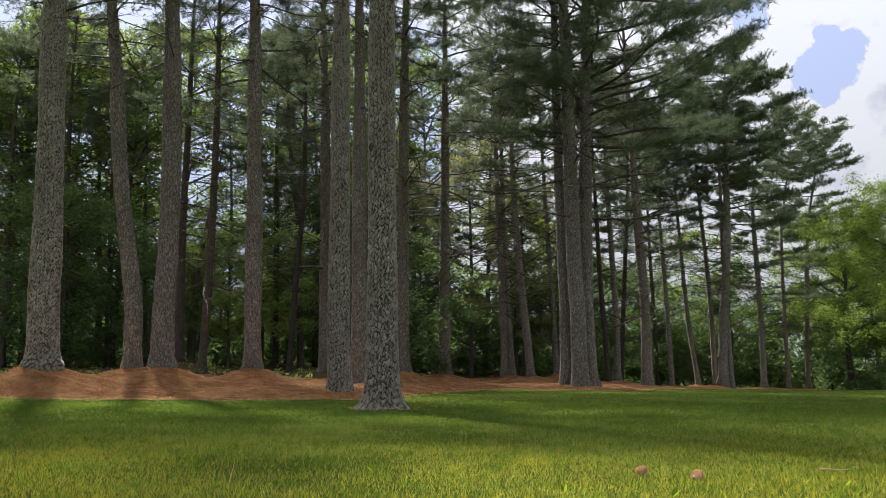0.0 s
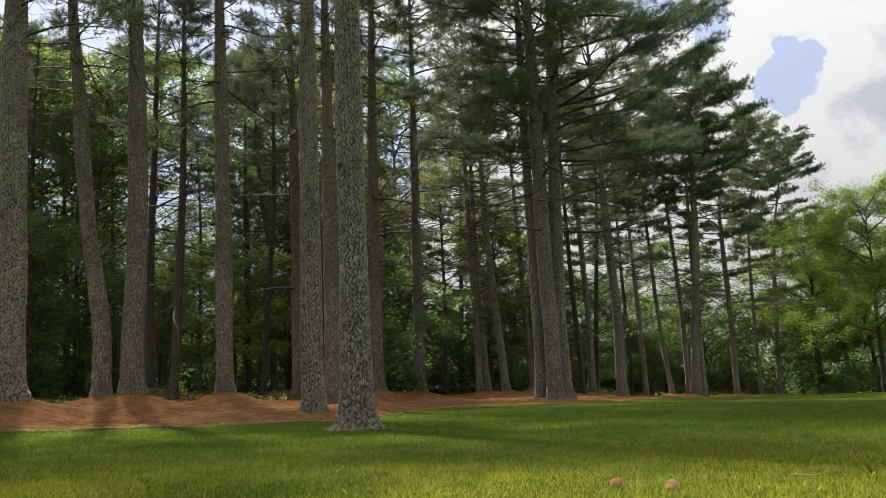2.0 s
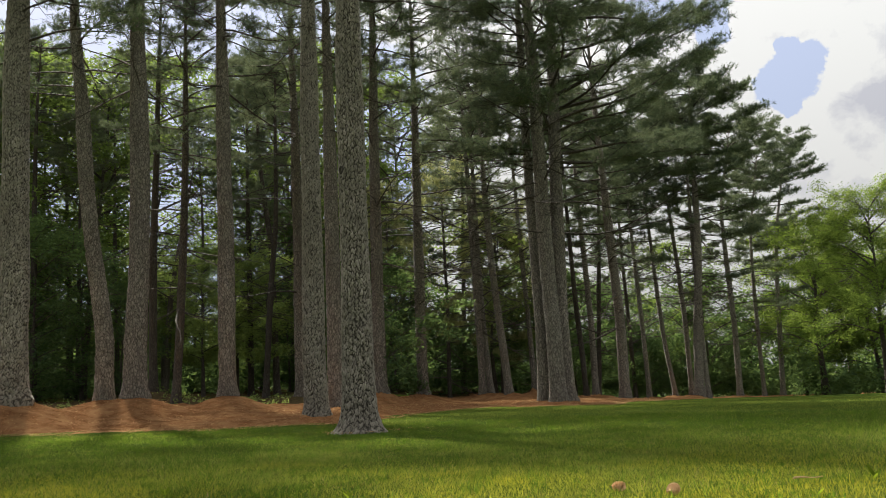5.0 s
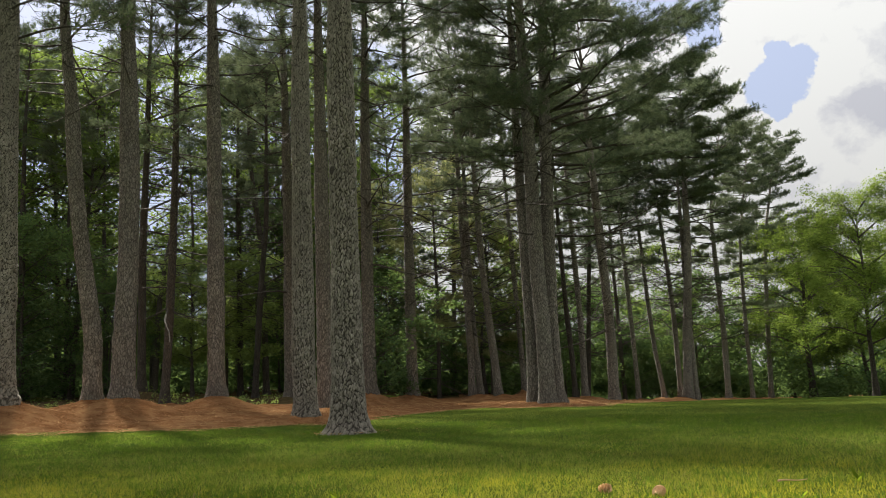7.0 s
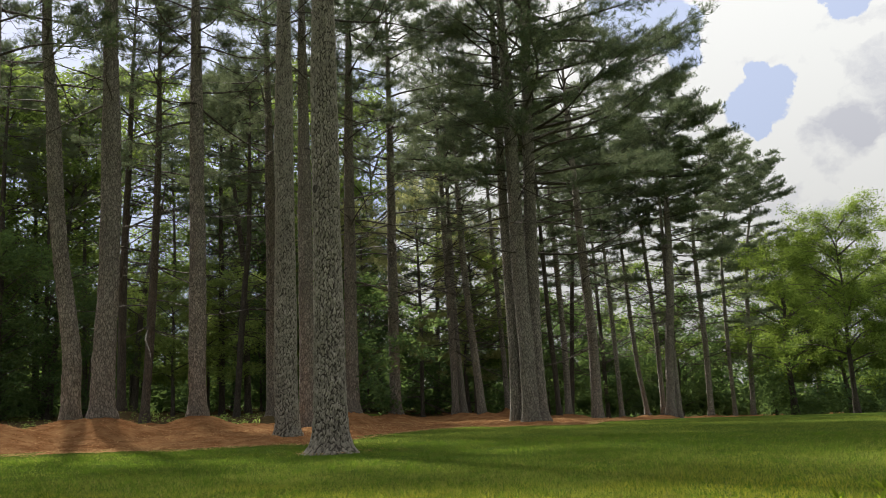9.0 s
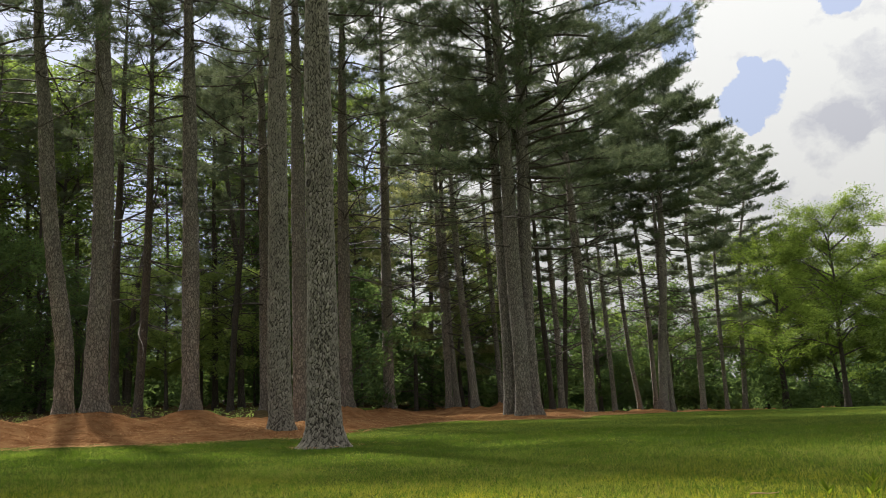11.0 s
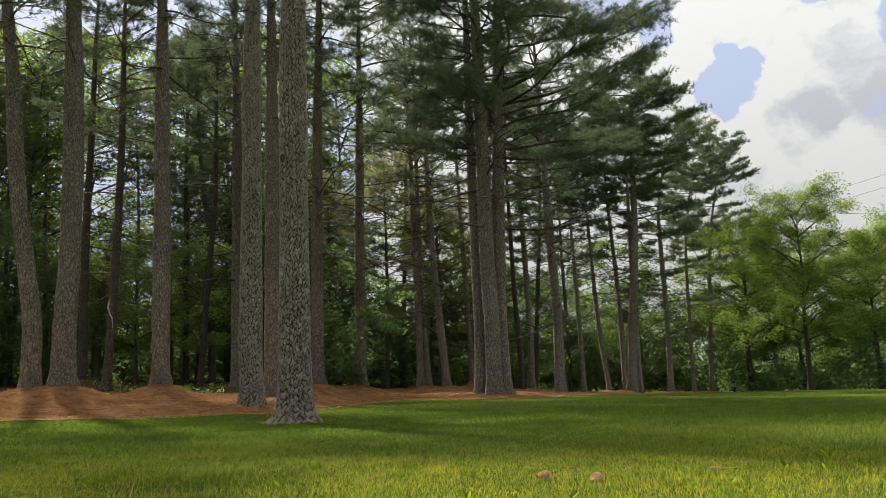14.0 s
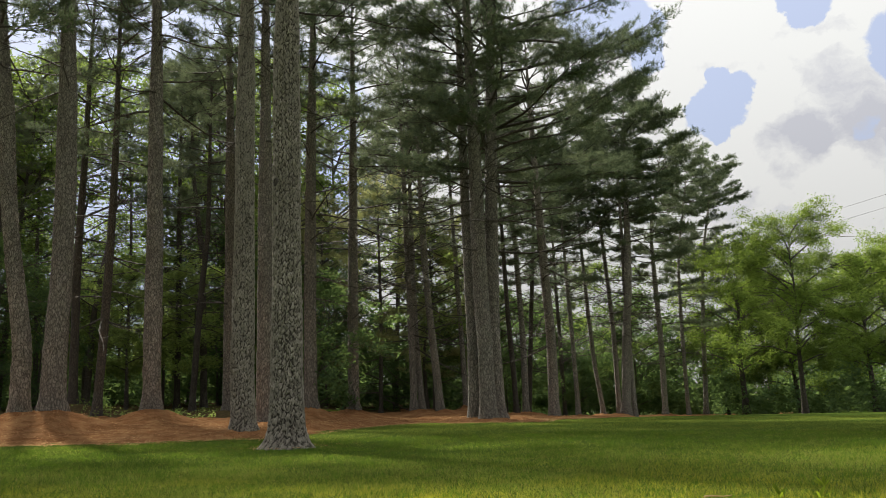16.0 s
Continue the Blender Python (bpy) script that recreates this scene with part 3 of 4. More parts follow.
def stem(line, depth, thick, height, seed, near):
    """The trunk as a mesh round its line, with root flare and, near by, raised bark plates."""
    r = np.random.default_rng(seed)
    x0, z0 = line[0]
    zs = np.array([z for _, z in line]) - z0
    xs = np.array([x for x, _ in line]) - x0
    if zs[-1] < height:
        k = (xs[-1] - xs[-2]) / (zs[-1] - zs[-2]) * 0.6
        xs, zs = np.append(xs, xs[-1] + k * (height - zs[-1])), np.append(zs, height)
    n = {2: 360, 1: 110, 0: 36}[near]
    sides = {2: 128 if depth < 14 else 96, 1: 32, 0: 12}[near]
    low = min(height * 0.85, 0.64 * depth) if near == 2 else {1: 0.8, 0: 1.0}[near] * height
    n = int(low / (0.0165 if depth < 14 else 0.022)) if near == 2 else n
    h = np.concatenate([[-0.6]] + ([np.arange(-0.45, -0.01, 0.03)] if near else []) + [np.linspace(0, low, n)] + ([np.linspace(low, height, 26)[1:]] if near else []))
    px = np.interp(h, zs, xs)
    for _ in range(3 if near < 2 else 20):
        px[1:-1] = (px[:-2] + 2 * px[1:-1] + px[2:]) / 4
    py = 0.05 * np.sin(h * 0.5 + r.uniform(0, 6)) * np.clip(h, 0, 3) / 3
    taper = np.interp(h / height, [-0.1, 0.1, 0.45, 0.8, 1.0], [1.04, 1.0, 0.84, 0.42, 0.05])
    turn = np.arange(sides) * 2 * math.pi / sides - math.pi
    ang = turn - (0.55 if near else 0.0) * np.sin(turn) - math.pi / 2      # finer on the lawn side
    lobes = 0.5 + 0.5 * np.cos(ang * 5 + r.uniform(0, 6)) * np.cos(ang * 2 + r.uniform(0, 6))
    broad = 1.0 if depth < 14 else 0.5
    flare = broad * (0.30 * np.exp(-np.clip(h, 0, 9) / 0.34) + 0.46 * np.exp(-np.clip(h, 0, 9) / 0.12))
    rad = 0.5 * thick * taper[:, None] * np.where(h < -0.5, 0.8, 1.0)[:, None] * (1 + flare[:, None] * (0.74 + 0.5 * lobes[None])
                                          + 0.035 * np.sin(ang[None] * 2 + h[:, None] * 1.1 + seed) + 0.02 * np.sin(ang[None] * 3 - h[:, None] * 2.3))
    crack, chip = np.ones(rad.shape), np.ones(rad.shape)
    if near:
        nu = max(8, int(thick * math.pi / 0.062))
        A, Hh = np.meshgrid(ang / (2 * math.pi) * nu, h / 0.100, indexing="xy")
        d, chip = cells(A + 0.10 * np.sin(Hh * 1.7) + 0.16 * np.sin(Hh * 9.1 + A * 0.7) + 0.13 * rough_wave(A * 2.1, Hh * 3.1, 2.6, seed + 1) + 0.12 * np.sin(Hh * 4.3 - A * 1.9), Hh + 40 + 0.25 * rough_wave(A * 3.0, Hh * 2.0, 2.2, seed + 2) + 0.22 * np.sin(A * 5.1) + 0.5 * np.sin(A * 1.3), nu, 400, seed)
        width = 0.33 + 0.12 * np.sin(Hh * 0.9 + A * 1.9 + seed) * np.sin(A * 2.7 - Hh * 0.6)
        crack = np.clip(d / width, 0, 1)
        rad = rad + 0.026 * crack ** 0.7 - 0.016 + 0.014 * (chip - 0.5) * crack + 0.004 * np.sin(A * 3.1 + Hh * 2.7)
    v = np.stack([px[:, None] + rad * np.cos(ang), py[:, None] + rad * np.sin(ang), np.repeat(h[:, None], sides, 1)], -1)
    return v.reshape(-1, 3), ring_tris(len(h), sides), (h, px, py, crack, chip)


def boughs(core, height, crown_from, reach, needles, seed, far, bare_from, open_side, long_limbs=(), broad_top=False, dense_to=99.0):
    """Whorls of branches with brushes of needles on their twigs, and dead stubs below the crown."""
    r = np.random.default_rng(seed)
    h, px, py = core[:3]
    limbs, stubs, at, ways, sizes = [], [], [], [], []
    t = np.linspace(0, 1, 7)

    def limb(zz, turn, length, rise, live):
        base = np.array([np.interp(zz, h, px), np.interp(zz, h, py), zz])
        d = np.array([math.cos(turn), math.sin(turn), 0.0])
        side = np.array([-d[1], d[0], 0.0])
        sag = -0.20 * length * t ** 1.6 + 0.16 * length * t ** 3 + 0.02 * length * np.sin(t * 7 + zz * 3)
        bend = r.normal() * 0.14 * length * t ** 2 + 0.03 * length * np.sin(t * 6 + zz * 5)
        line = base + d * (t * length)[:, None] + side * bend[:, None] + np.array([0, 0, 1.0]) * (rise * length * t + sag)[:, None]
        thick = (0.011 + 0.011 * length) * (1.0 if live else 0.8)
        wood = [tube(line, thick * (1 - 0.85 * t), 4)]
        (limbs if live else stubs).append(wood)
        if not live:
            for s in range(r.integers(3, 9)):
                w = r.uniform(0.25, 0.95)
                p = np.array([np.interp(w, t, line[:, c]) for c in range(3)])
                e = p + (d * 0.6 + side * r.choice([-1, 1]) * r.uniform(0.4, 1) + np.array([0, 0, r.uniform(-0.5, 0.6)])) * length * r.uniform(0.12, 0.36)
                wood.append(tube([p, (p + e) / 2 + r.normal(size=3) * 0.04, e], [thick * 0.38, thick * 0.26, thick * 0.1], 3))
            return
        high = zz > dense_to      # far overhead: fewer, larger brushes
        twigs = max(1, int((3.8 + 5.2 * length) * needles * (0.4 if high else 1.0)))
        for s in range(twigs):
            w = 1 - 0.60 * ((s + r.uniform(0, 1)) / twigs) ** 1.2
            p = np.array([np.interp(w, t, line[:, c]) for c in range(3)])
            tl = (0.20 + 0.30 * length * (1 - 0.6 * w)) * r.uniform(0.5, 1.25)
            out = d * r.uniform(0.35, 1.0) + side * r.choice([-1, 1]) * r.uniform(0.1, 1.1) + np.array([0, 0, r.uniform(-0.08, 0.25)])
            out /= np.linalg.norm(out)
            e = p + out * tl
            if not far:
                wood.append(tube([p, e], [0.008, 0.003], 3))
            m = (2 if far else 3) + int(tl * (4 if far else 5) + r.uniform(0, 1))
            for q in np.linspace(0.25, 1.0, m):
                at.append(p + (e - p) * q + r.normal(size=3) * [0.08, 0.08, 0.05])
                ways.append(out + np.array([0, 0, 0.75]) + r.normal(size=3) * 0.45)
                sizes.append(r.uniform(0.14, 0.26) * (1.2 if far else 1.0) * (1.5 if high else 1.0))

    z = bare_from
    turn = r.uniform(0, 6.28)
    while z < height - 0.15:
        live = z > crown_from - 0.8 * r.uniform(0, 1)
        u = max(0.0, (z - crown_from) / (height - crown_from))
        shape = min(1.0, 0.70 + 1.1 * u) if u < 0.28 else math.sqrt(max(0.0, 1 - ((u - 0.28) / 0.74) ** (5 if broad_top else 2))) + 0.04
        top = u > 0.55
        count = r.integers(4, 7) if top else r.integers(3, 6) if live else r.integers(2, 5)
        for i in range(count):
            turn += 6.283 / count + r.normal() * 0.3
            length = reach * shape * r.uniform(0.5, 1.05) * (1 + open_side * math.cos(turn + 0.6)) if live else reach * r.uniform(0.3, 1.1)
            rise = (0.14 + (0.22 if broad_top else 0.5 if top else 0.35) * u + r.normal() * 0.12) if live else r.uniform(-0.5, 0.40)
            limb(z + r.normal() * 0.12, turn, length, rise, live)
        z += r.uniform(0.35, 0.6) if top else r.uniform(0.55, 1.05) if live else r.uniform(0.35, 0.9)
    for lz, way, length, rise in long_limbs:
        limb(lz, radians(way), length, rise, True)
    return limbs, stubs, (at, ways, sizes)


# long limbs that reach out over the lawn: height, bearing, length, rise
LONG_LIMBS = {0: [(8.0, 5, 2.6, 0.25), (8.6, -30, 2.4, 0.3), (9.2, 40, 2.8, 0.2), (7.6, 140, 2.0, 0.2), (9.0, -70, 2.2, 0.25)],
              1: [(8.6, 20, 2.2, 0.3), (9.4, -40, 2.4, 0.3), (8.2, 170, 2.0, 0.2)],
              18: [(9.5, -4, 5.5, 0.60), (9.0, 8, 5.0, 0.44), (8.6, -14, 4.6, 0.34), (7.7, 4, 4.3, 0.16), (7.3, -9, 4.0, 0.08), (10.6, 12, 5.2, 0.55)],
              29: [(12.0, 2, 4.6, 0.42), (10.6, -12, 3.2, 0.30), (7.4, 20, 2.6, 0.2), (6.2, 190, 2.4, 0.1)],
              28: [(8.2, 10, 2.8, 0.15), (6.8, 170, 2.6, 0.1), (6.0, -30, 2.4, 0.1)], 27: [(7.6, 0, 3.0, 0.15), (6.3, 160, 2.6, 0.1), (5.6, -20, 2.8, 0.05)],
              25: [(8.6, 5, 3.2, 0.2), (7.4, 175, 3.0, 0.1), (9.6, -30, 3.2, 0.2), (6.4, -10, 2.2, 0.0)]}
KNOTS = {2: [(8.5, -1.7, 0.07)], 10: [(3.3, -1.75, 0.10), (2.9, -1.5, 0.08)], 1: [(5.5, -0.5, 0.08)], 9: [(4.3, -2.3, 0.06)]}
GREY_ONES = {0, 1, 7, 9, 13, 14, 16, 17, 22, 23, 27, 28, 29, 31, 35}


def build_pine(i, depth, line, thick, height, crown_from, reach, needles, far):
    x0 = line[0][0]
    near = 0 if 40 <= i <= 43 else 2 if depth < 18 and thick > 0.45 else 1 if depth < 31 and thick > 0.35 else 0
    tree = new("pine_tree")
    gz = float(ground_z(x0, depth))
    tree.location = (x0, depth, gz)
    line = [(x, z - line[0][1] + gz) for x, z in line]
    tv, tf, core = stem(line, depth, thick, height, i + 11, near)
    mat = BARK_GREY if i in GREY_ONES else BARK_RED
    if near == 2:
        mat = BARK_NEAR
    # stems back in the wood take the bark with shade in its colour
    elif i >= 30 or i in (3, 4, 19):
        mat = BARK_SHADED
    trunk = part("trunk", tv, tf, mat, tree, smooth=True)
    trunk.data.attributes.new("crack", "FLOAT", "POINT").data.foreach_set("value", core[3].astype(np.float32).ravel())
    trunk.data.attributes.new("plate", "FLOAT", "POINT").data.foreach_set("value", core[4].astype(np.float32).ravel())
    for k, (kz, ka, kr) in enumerate(KNOTS.get(i, ())):
        kx = float(np.interp(kz, core[0], core[1]))
        R0 = 0.5 * thick * 0.9
        ring = np.linspace(0, 2 * math.pi, 13)[:-1]
        d = np.array([math.cos(ka), math.sin(ka), 0.0])
        sd = np.array([-math.sin(ka), math.cos(ka), 0.0])
        c = np.array([kx, float(np.interp(kz, core[0], core[2])), kz])
        rows = []
        for rr, out in ((1.0, R0 * 0.86), (0.8, R0 + 0.035), (0.5, R0 + 0.045), (0.28, R0 + 0.015), (0.02, R0 + 0.0)):
            rows.append(c + d * out + (sd * np.cos(ring)[:, None] + np.array([0, 0, 1.5]) * np.sin(ring)[:, None]) * kr * rr)
        part("knot", np.concatenate(rows), ring_tris(5, 12), mat, trunk, "old healed branch scar", smooth=True)
    bare = crown_from * (0.36 if depth > 25 else 0.72)
    limbs, stubs, (at, ways, sizes) = boughs(core, height, crown_from, reach, needles, i + 101, far, bare, 0.0 if crown_from < 4 or i > 20 else 0.14, LONG_LIMBS.get(i, ()), i in (25, 27, 28, 29), 0.60 * depth + 1.0)
    if far:
        tagged(part("branch_work", *joined([w for limb in limbs for w in limb]), BARK_SHADED, tree), kind="stuff")
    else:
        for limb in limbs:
            part("branch", *joined(limb), BARK_SHADED, tree)
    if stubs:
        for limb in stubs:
            part("dead_branch", *joined(limb), BARK_SHADED, tree)
    cv, cf = scatter(TUFTS_FAR if far else TUFTS, at, ways, sizes)
    young = crown_from < 4
    part("crown", cv, cf, NEEDLE_YOUNG_LIT if young else NEEDLE, tree, "olive green needle crown, lightened as if sunlit" if young else "dark green needle crown")
    tone = "shade-darkened bark" if mat is BARK_SHADED else "reddish brown bark" if mat is BARK_RED else "grey plated bark"
    size = "thick" if thick > 0.4 else "slender"
    tagged(tree, f"{size} tall pine with {tone} rising from straw bed", "pine tree", "pines along the lawn")
    return tree


for i, (depth, line, thick, height, crown_from, reach, needles, far) in enumerate(PINES):
    overhead = crown_from > 8.9 and depth < 20      # thin crowns high above the lawn's edge
    build_pine(i, depth, line, thick, height, crown_from, reach, needles * (1.1 if 30 <= i <= 38 else 1.0) * ((0.05 if i in (7, 9) else 0.4 if i == 2 else 0.7) if overhead else 1.0), far or overhead or depth > 39)


# ---- broadleaf trees ----
def broadleaf(height, spread, crown_from, seed, sprays, leaf, mat, stem_r, wood_mat=None, lobes=14):
    """A leafy tree: stem, forking limbs, and sprays of leaves in uneven clumps round the limb ends."""
    r = np.random.default_rng(seed)
    tree = new("broadleaf_tree")
    t = np.linspace(0, 1, 9)
    sway = np.cumsum(r.normal(size=(9, 2)) * 0.02 * height, 0) * 0.6
    line = np.stack([sway[:, 0] * t, sway[:, 1] * t, t * height * 0.86 - 0.2], -1)
    tv, tf = tube(line, stem_r * (1 + 0.5 * np.exp(-t * 22)) * (1 - 0.86 * t), 8)
    part("trunk", tv, tf, wood_mat or BARK_SHADED, tree, smooth=True)
    wood, at, ways, sizes = [], [], [], []
    for i in range(lobes):
        w = (i + r.uniform(0.1, 0.9)) / lobes
        z = crown_from + (height * 0.86 - crown_from) * w
        p = np.array([np.interp(z, line[:, 2], line[:, c]) for c in range(3)])
        a = i * 2.4 + r.normal() * 0.4
        shape = math.sin(math.pi * (0.18 + 0.74 * w)) ** 0.8
        L = spread * shape * r.uniform(0.6, 1.15)
        d = np.array([math.cos(a), math.sin(a), 0.25 + 0.4 * w])
        e = p + d * L
        mid = p + d * L * 0.5 + np.array([0, 0, 0.08 * L])
        wood.append(tube([p, mid, e], [stem_r * 0.34, stem_r * 0.22, stem_r * 0.06], 5))
        ends = [e]
        for s in range(r.integers(4, 8)):
            q = p + (e - p) * r.uniform(0.35, 0.95)
            b = q + (d * 0.4 + r.normal(size=3) * [0.8, 0.8, 0.45]) * L * 0.45
            wood.append(tube([q, (q + b) / 2 + r.normal(size=3) * 0.05, b], [stem_r * 0.14, stem_r * 0.09, stem_r * 0.03], 3))
            ends.append(b)
        for b in ends:
            m = max(3, int(0.94 * sprays / lobes / len(ends)))
            size = r.uniform(0.05, 0.12) * spread
            pts = b + np.clip(r.normal(size=(m, 3)), -1.5, 1.5) * [size, size, size * 0.55]
            at.append(pts)
            ways.append(np.tile([0, 0, 1.0], (m, 1)) + r.normal(size=(m, 3)) * 0.4)
            sizes.append(r.uniform(0.75, 1.3, m) * leaf)
    wv, wf = joined(wood)
    tagged(part("branch_work", wv, wf, wood_mat or BARK_SHADED, tree), kind="stuff")
    cv, cf = scatter(SPRAYS_FINE if mat is LEAF_BRIGHT else SPRAYS, np.concatenate(at), np.concatenate(ways), np.concatenate(sizes))
    part("crown", cv, cf, mat, tree)
    return tree


def stand(tree, x, y, label="", category="", group="", turn=0.0, size=1.0):
    tree.matrix_basis = pose(x, y, float(ground_z(x, y)), 0, 0, turn) @ Matrix.Scale(size, 4)
    return tagged(tree, label, category, group)


UNDER = "dark green leafy understory tree in shade"
kinds = [broadleaf(7.5, 2.6, 0.8, 301, 900, 0.42, LEAF_MID, 0.09), broadleaf(10.5, 3.0, 2.0, 302, 1100, 0.45, LEAF_MID, 0.12),
         broadleaf(5.0, 2.4, 0.3, 303, 800, 0.38, LEAF_MID, 0.06), broadleaf(13.0, 3.6, 3.0, 304, 900, 0.50, LEAF_DARK, 0.15),
         broadleaf(20.0, 4.0, 2.5, 305, 1900, 0.50, LEAF_DARK, 0.19, lobes=30),
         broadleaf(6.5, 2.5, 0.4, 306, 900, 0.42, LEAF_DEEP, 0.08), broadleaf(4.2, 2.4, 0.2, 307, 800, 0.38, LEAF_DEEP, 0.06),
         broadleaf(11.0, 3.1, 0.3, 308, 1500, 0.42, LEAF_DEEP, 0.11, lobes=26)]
spots = random.Random(5)
for i in range(42):
    x = -38 + 68 * ((i * 0.618) % 1)
    y = float(edge_y(x)) + (spots.uniform(31, 52) if x < -3 else spots.uniform(12, 24) if x < 6 else spots.uniform(11, 28))
    kind = kinds[i] if i < 8 else kinds[(4, 5, 3, 4, 7, 4, 0)[i % 7]] if x < -3 else kinds[(5, 1, 6, 0, 5)[i % 5]] if x < 7 else kinds[(5, 6)[i % 2]]
    if i >= 8 and -19.0 < math.degrees(math.atan2(x, y)) < -13:      # a thin stretch of wood
        kind = kinds[(5, 1, 0)[i % 3]]
    if i < 8:
        stand(kind, x, y, UNDER, "tree", "understory trees", spots.uniform(0, 360))
    else:
        copy_thing(kind, pose(x, y, float(ground_z(x, y)), 0, 0, spots.uniform(0, 360)) @ Matrix.Scale(spots.uniform(0.8, 1.15), 4))

for i, (x, y) in enumerate([(-17.3, 41.5), (-21.5, 42), (-7.5, 49), (-19.8, 46), (-23.5, 50), (-25.5, 46), (-17.6, 51), (-27, 43), (-4.5, 58), (-1, 60), (-31, 47)]):
    copy_thing(kinds[4], pose(x, y, float(ground_z(x, y)), 0, 0, 40.0 + i * 67) @ Matrix.Scale((1.05 if y < 51 else 1.3) + 0.07 * (i % 3), 4))

# a low belt behind the pines, deep woodland shade put into its leaf colour
for i, (bearing, d, s) in enumerate([(-25.5, 38, 0.8), (-22.6, 40, 0.75), (-20.3, 38, 0.55), (-27.5, 42, 0.9), (-9.2, 45, 0.6), (-4.6, 45, 0.8), (-1.8, 42, 0.7)]):
    x, y = d * math.sin(radians(bearing)), d * math.cos(radians(bearing))
    copy_thing(kinds[7], pose(x, y, float(ground_z(x, y)), 0, 0, 31.0 + i * 97) @ Matrix.Scale(s, 4))

# lighter saplings; the light falling in here is carried by their leaf colour
for i, (bearing, d, s) in enumerate([(-17.6, 41, 0.72), (-15.0, 39, 0.66), (-12.8, 42, 0.8), (-10.8, 40, 0.7)]):
    x, y = d * math.sin(radians(bearing)), d * math.cos(radians(bearing))
    copy_thing(kinds[1], pose(x, y, float(ground_z(x, y)), 0, 0, 11.0 + i * 71) @ Matrix.Scale(s, 4))

for i, (x, y) in enumerate([(9, 52), (12.5, 60), (17, 66), (21, 70), (25, 72), (6.5, 56), (28.5, 68), (31, 64), (22.5, 62)]):
    copy_thing(kinds[5], pose(x, y, float(ground_z(x, y)), 0, 0, 20.0 + i * 83) @ Matrix.Scale(1.35 + 0.12 * (i % 3), 4))


def thicket(count, low, high, near, deep, tall, size, seed, mat):
    """A belt of leaf sprays between two bearings, standing on the ground, of uneven height."""
    r = np.random.default_rng(seed)
    a = r.uniform(radians(low), radians(high), count)
    d = r.uniform(near, deep, count) + 17 * step(radians(4), radians(14), a)
    x, y = d * np.sin(a), d * np.cos(a)
    top = tall * (0.75 + 0.9 * rough_wave(a * 40, d * 0.05, 1.0, seed) + 0.25 * np.sin(a * 90 + seed))
    z = ground_z(x, y) + np.clip(top, 0.25 * tall, None) * r.uniform(0, 1, count) ** 0.8
    ways = np.tile([0, 0, 1.0], (count, 1)) + r.normal(size=(count, 3)) * 0.5
    return scatter(SPRAYS, np.stack([x, y, z], -1), ways, r.uniform(0.7, 1.3, count) * size)


tagged(part("far_woods", *thicket(9000, -50, 48, 84, 108, 9.0, 1.9, 61, LEAF_DEEP), LEAF_DEEP), "dense distant woods in a shade-darkened green", "woods", kind="stuff")
tagged(part("forest_shrub", *thicket(5500, 6, 46, 46, 68, 3.0, 0.75, 62, LEAF_DEEP), LEAF_DEEP), "low shrubs on the forest floor, leaves darkened for woodland shade", "shrubs", kind="stuff")
tagged(part("forest_shrub", *thicket(4000, -48, 7, 46, 66, 2.2, 0.7, 63, LEAF_DEEP), LEAF_DEEP), "low leafy shrubs on the forest floor, toned down for shade", "shrubs", kind="stuff")

tagged(part("ground_cover", *thicket(220, -29, -6, 26, 34, 0.16, 0.20, 64, LEAF_MID), LEAF_MID), "light green seedlings on the forest floor", "seedlings", kind="stuff")

# the sunlit trees at the far end of the lawn
SUNNY = "bright green broadleaf tree at the lawn's far end"
stand(broadleaf(12.9, 3.7, 2.9, 401, 3600, 0.44, LEAF_BRIGHT, 0.17, lobes=24), 26.9, 45.6, "slim leafy tree with a bare lower trunk on the lawn", "tree")
far_kinds = [broadleaf(10.5, 4.6, 1.0, 402, 2600, 0.56, LEAF_BRIGHT, 0.2), broadleaf(13.5, 5.0, 3.0, 403, 4000, 0.54, LEAF_BRIGHT, 0.24, lobes=22)]
for i, (x, y, k, s) in enumerate([(35, 60, 0, 1.0), (38, 55, 1, 0.95), (44, 60, 1, 1.05), (38, 70, 1, 1.0), (52, 68, 1, 1.1), (29.5, 58, 1, 1.06)]):
    if i < 2:
        stand(far_kinds[k], x, y, SUNNY, "tree", "trees at the far end", i * 77.0, s)
    else:
        copy_thing(far_kinds[k], pose(x, y, float(ground_z(x, y)), 0, 0, i * 77.0) @ Matrix.Scale(s, 4))


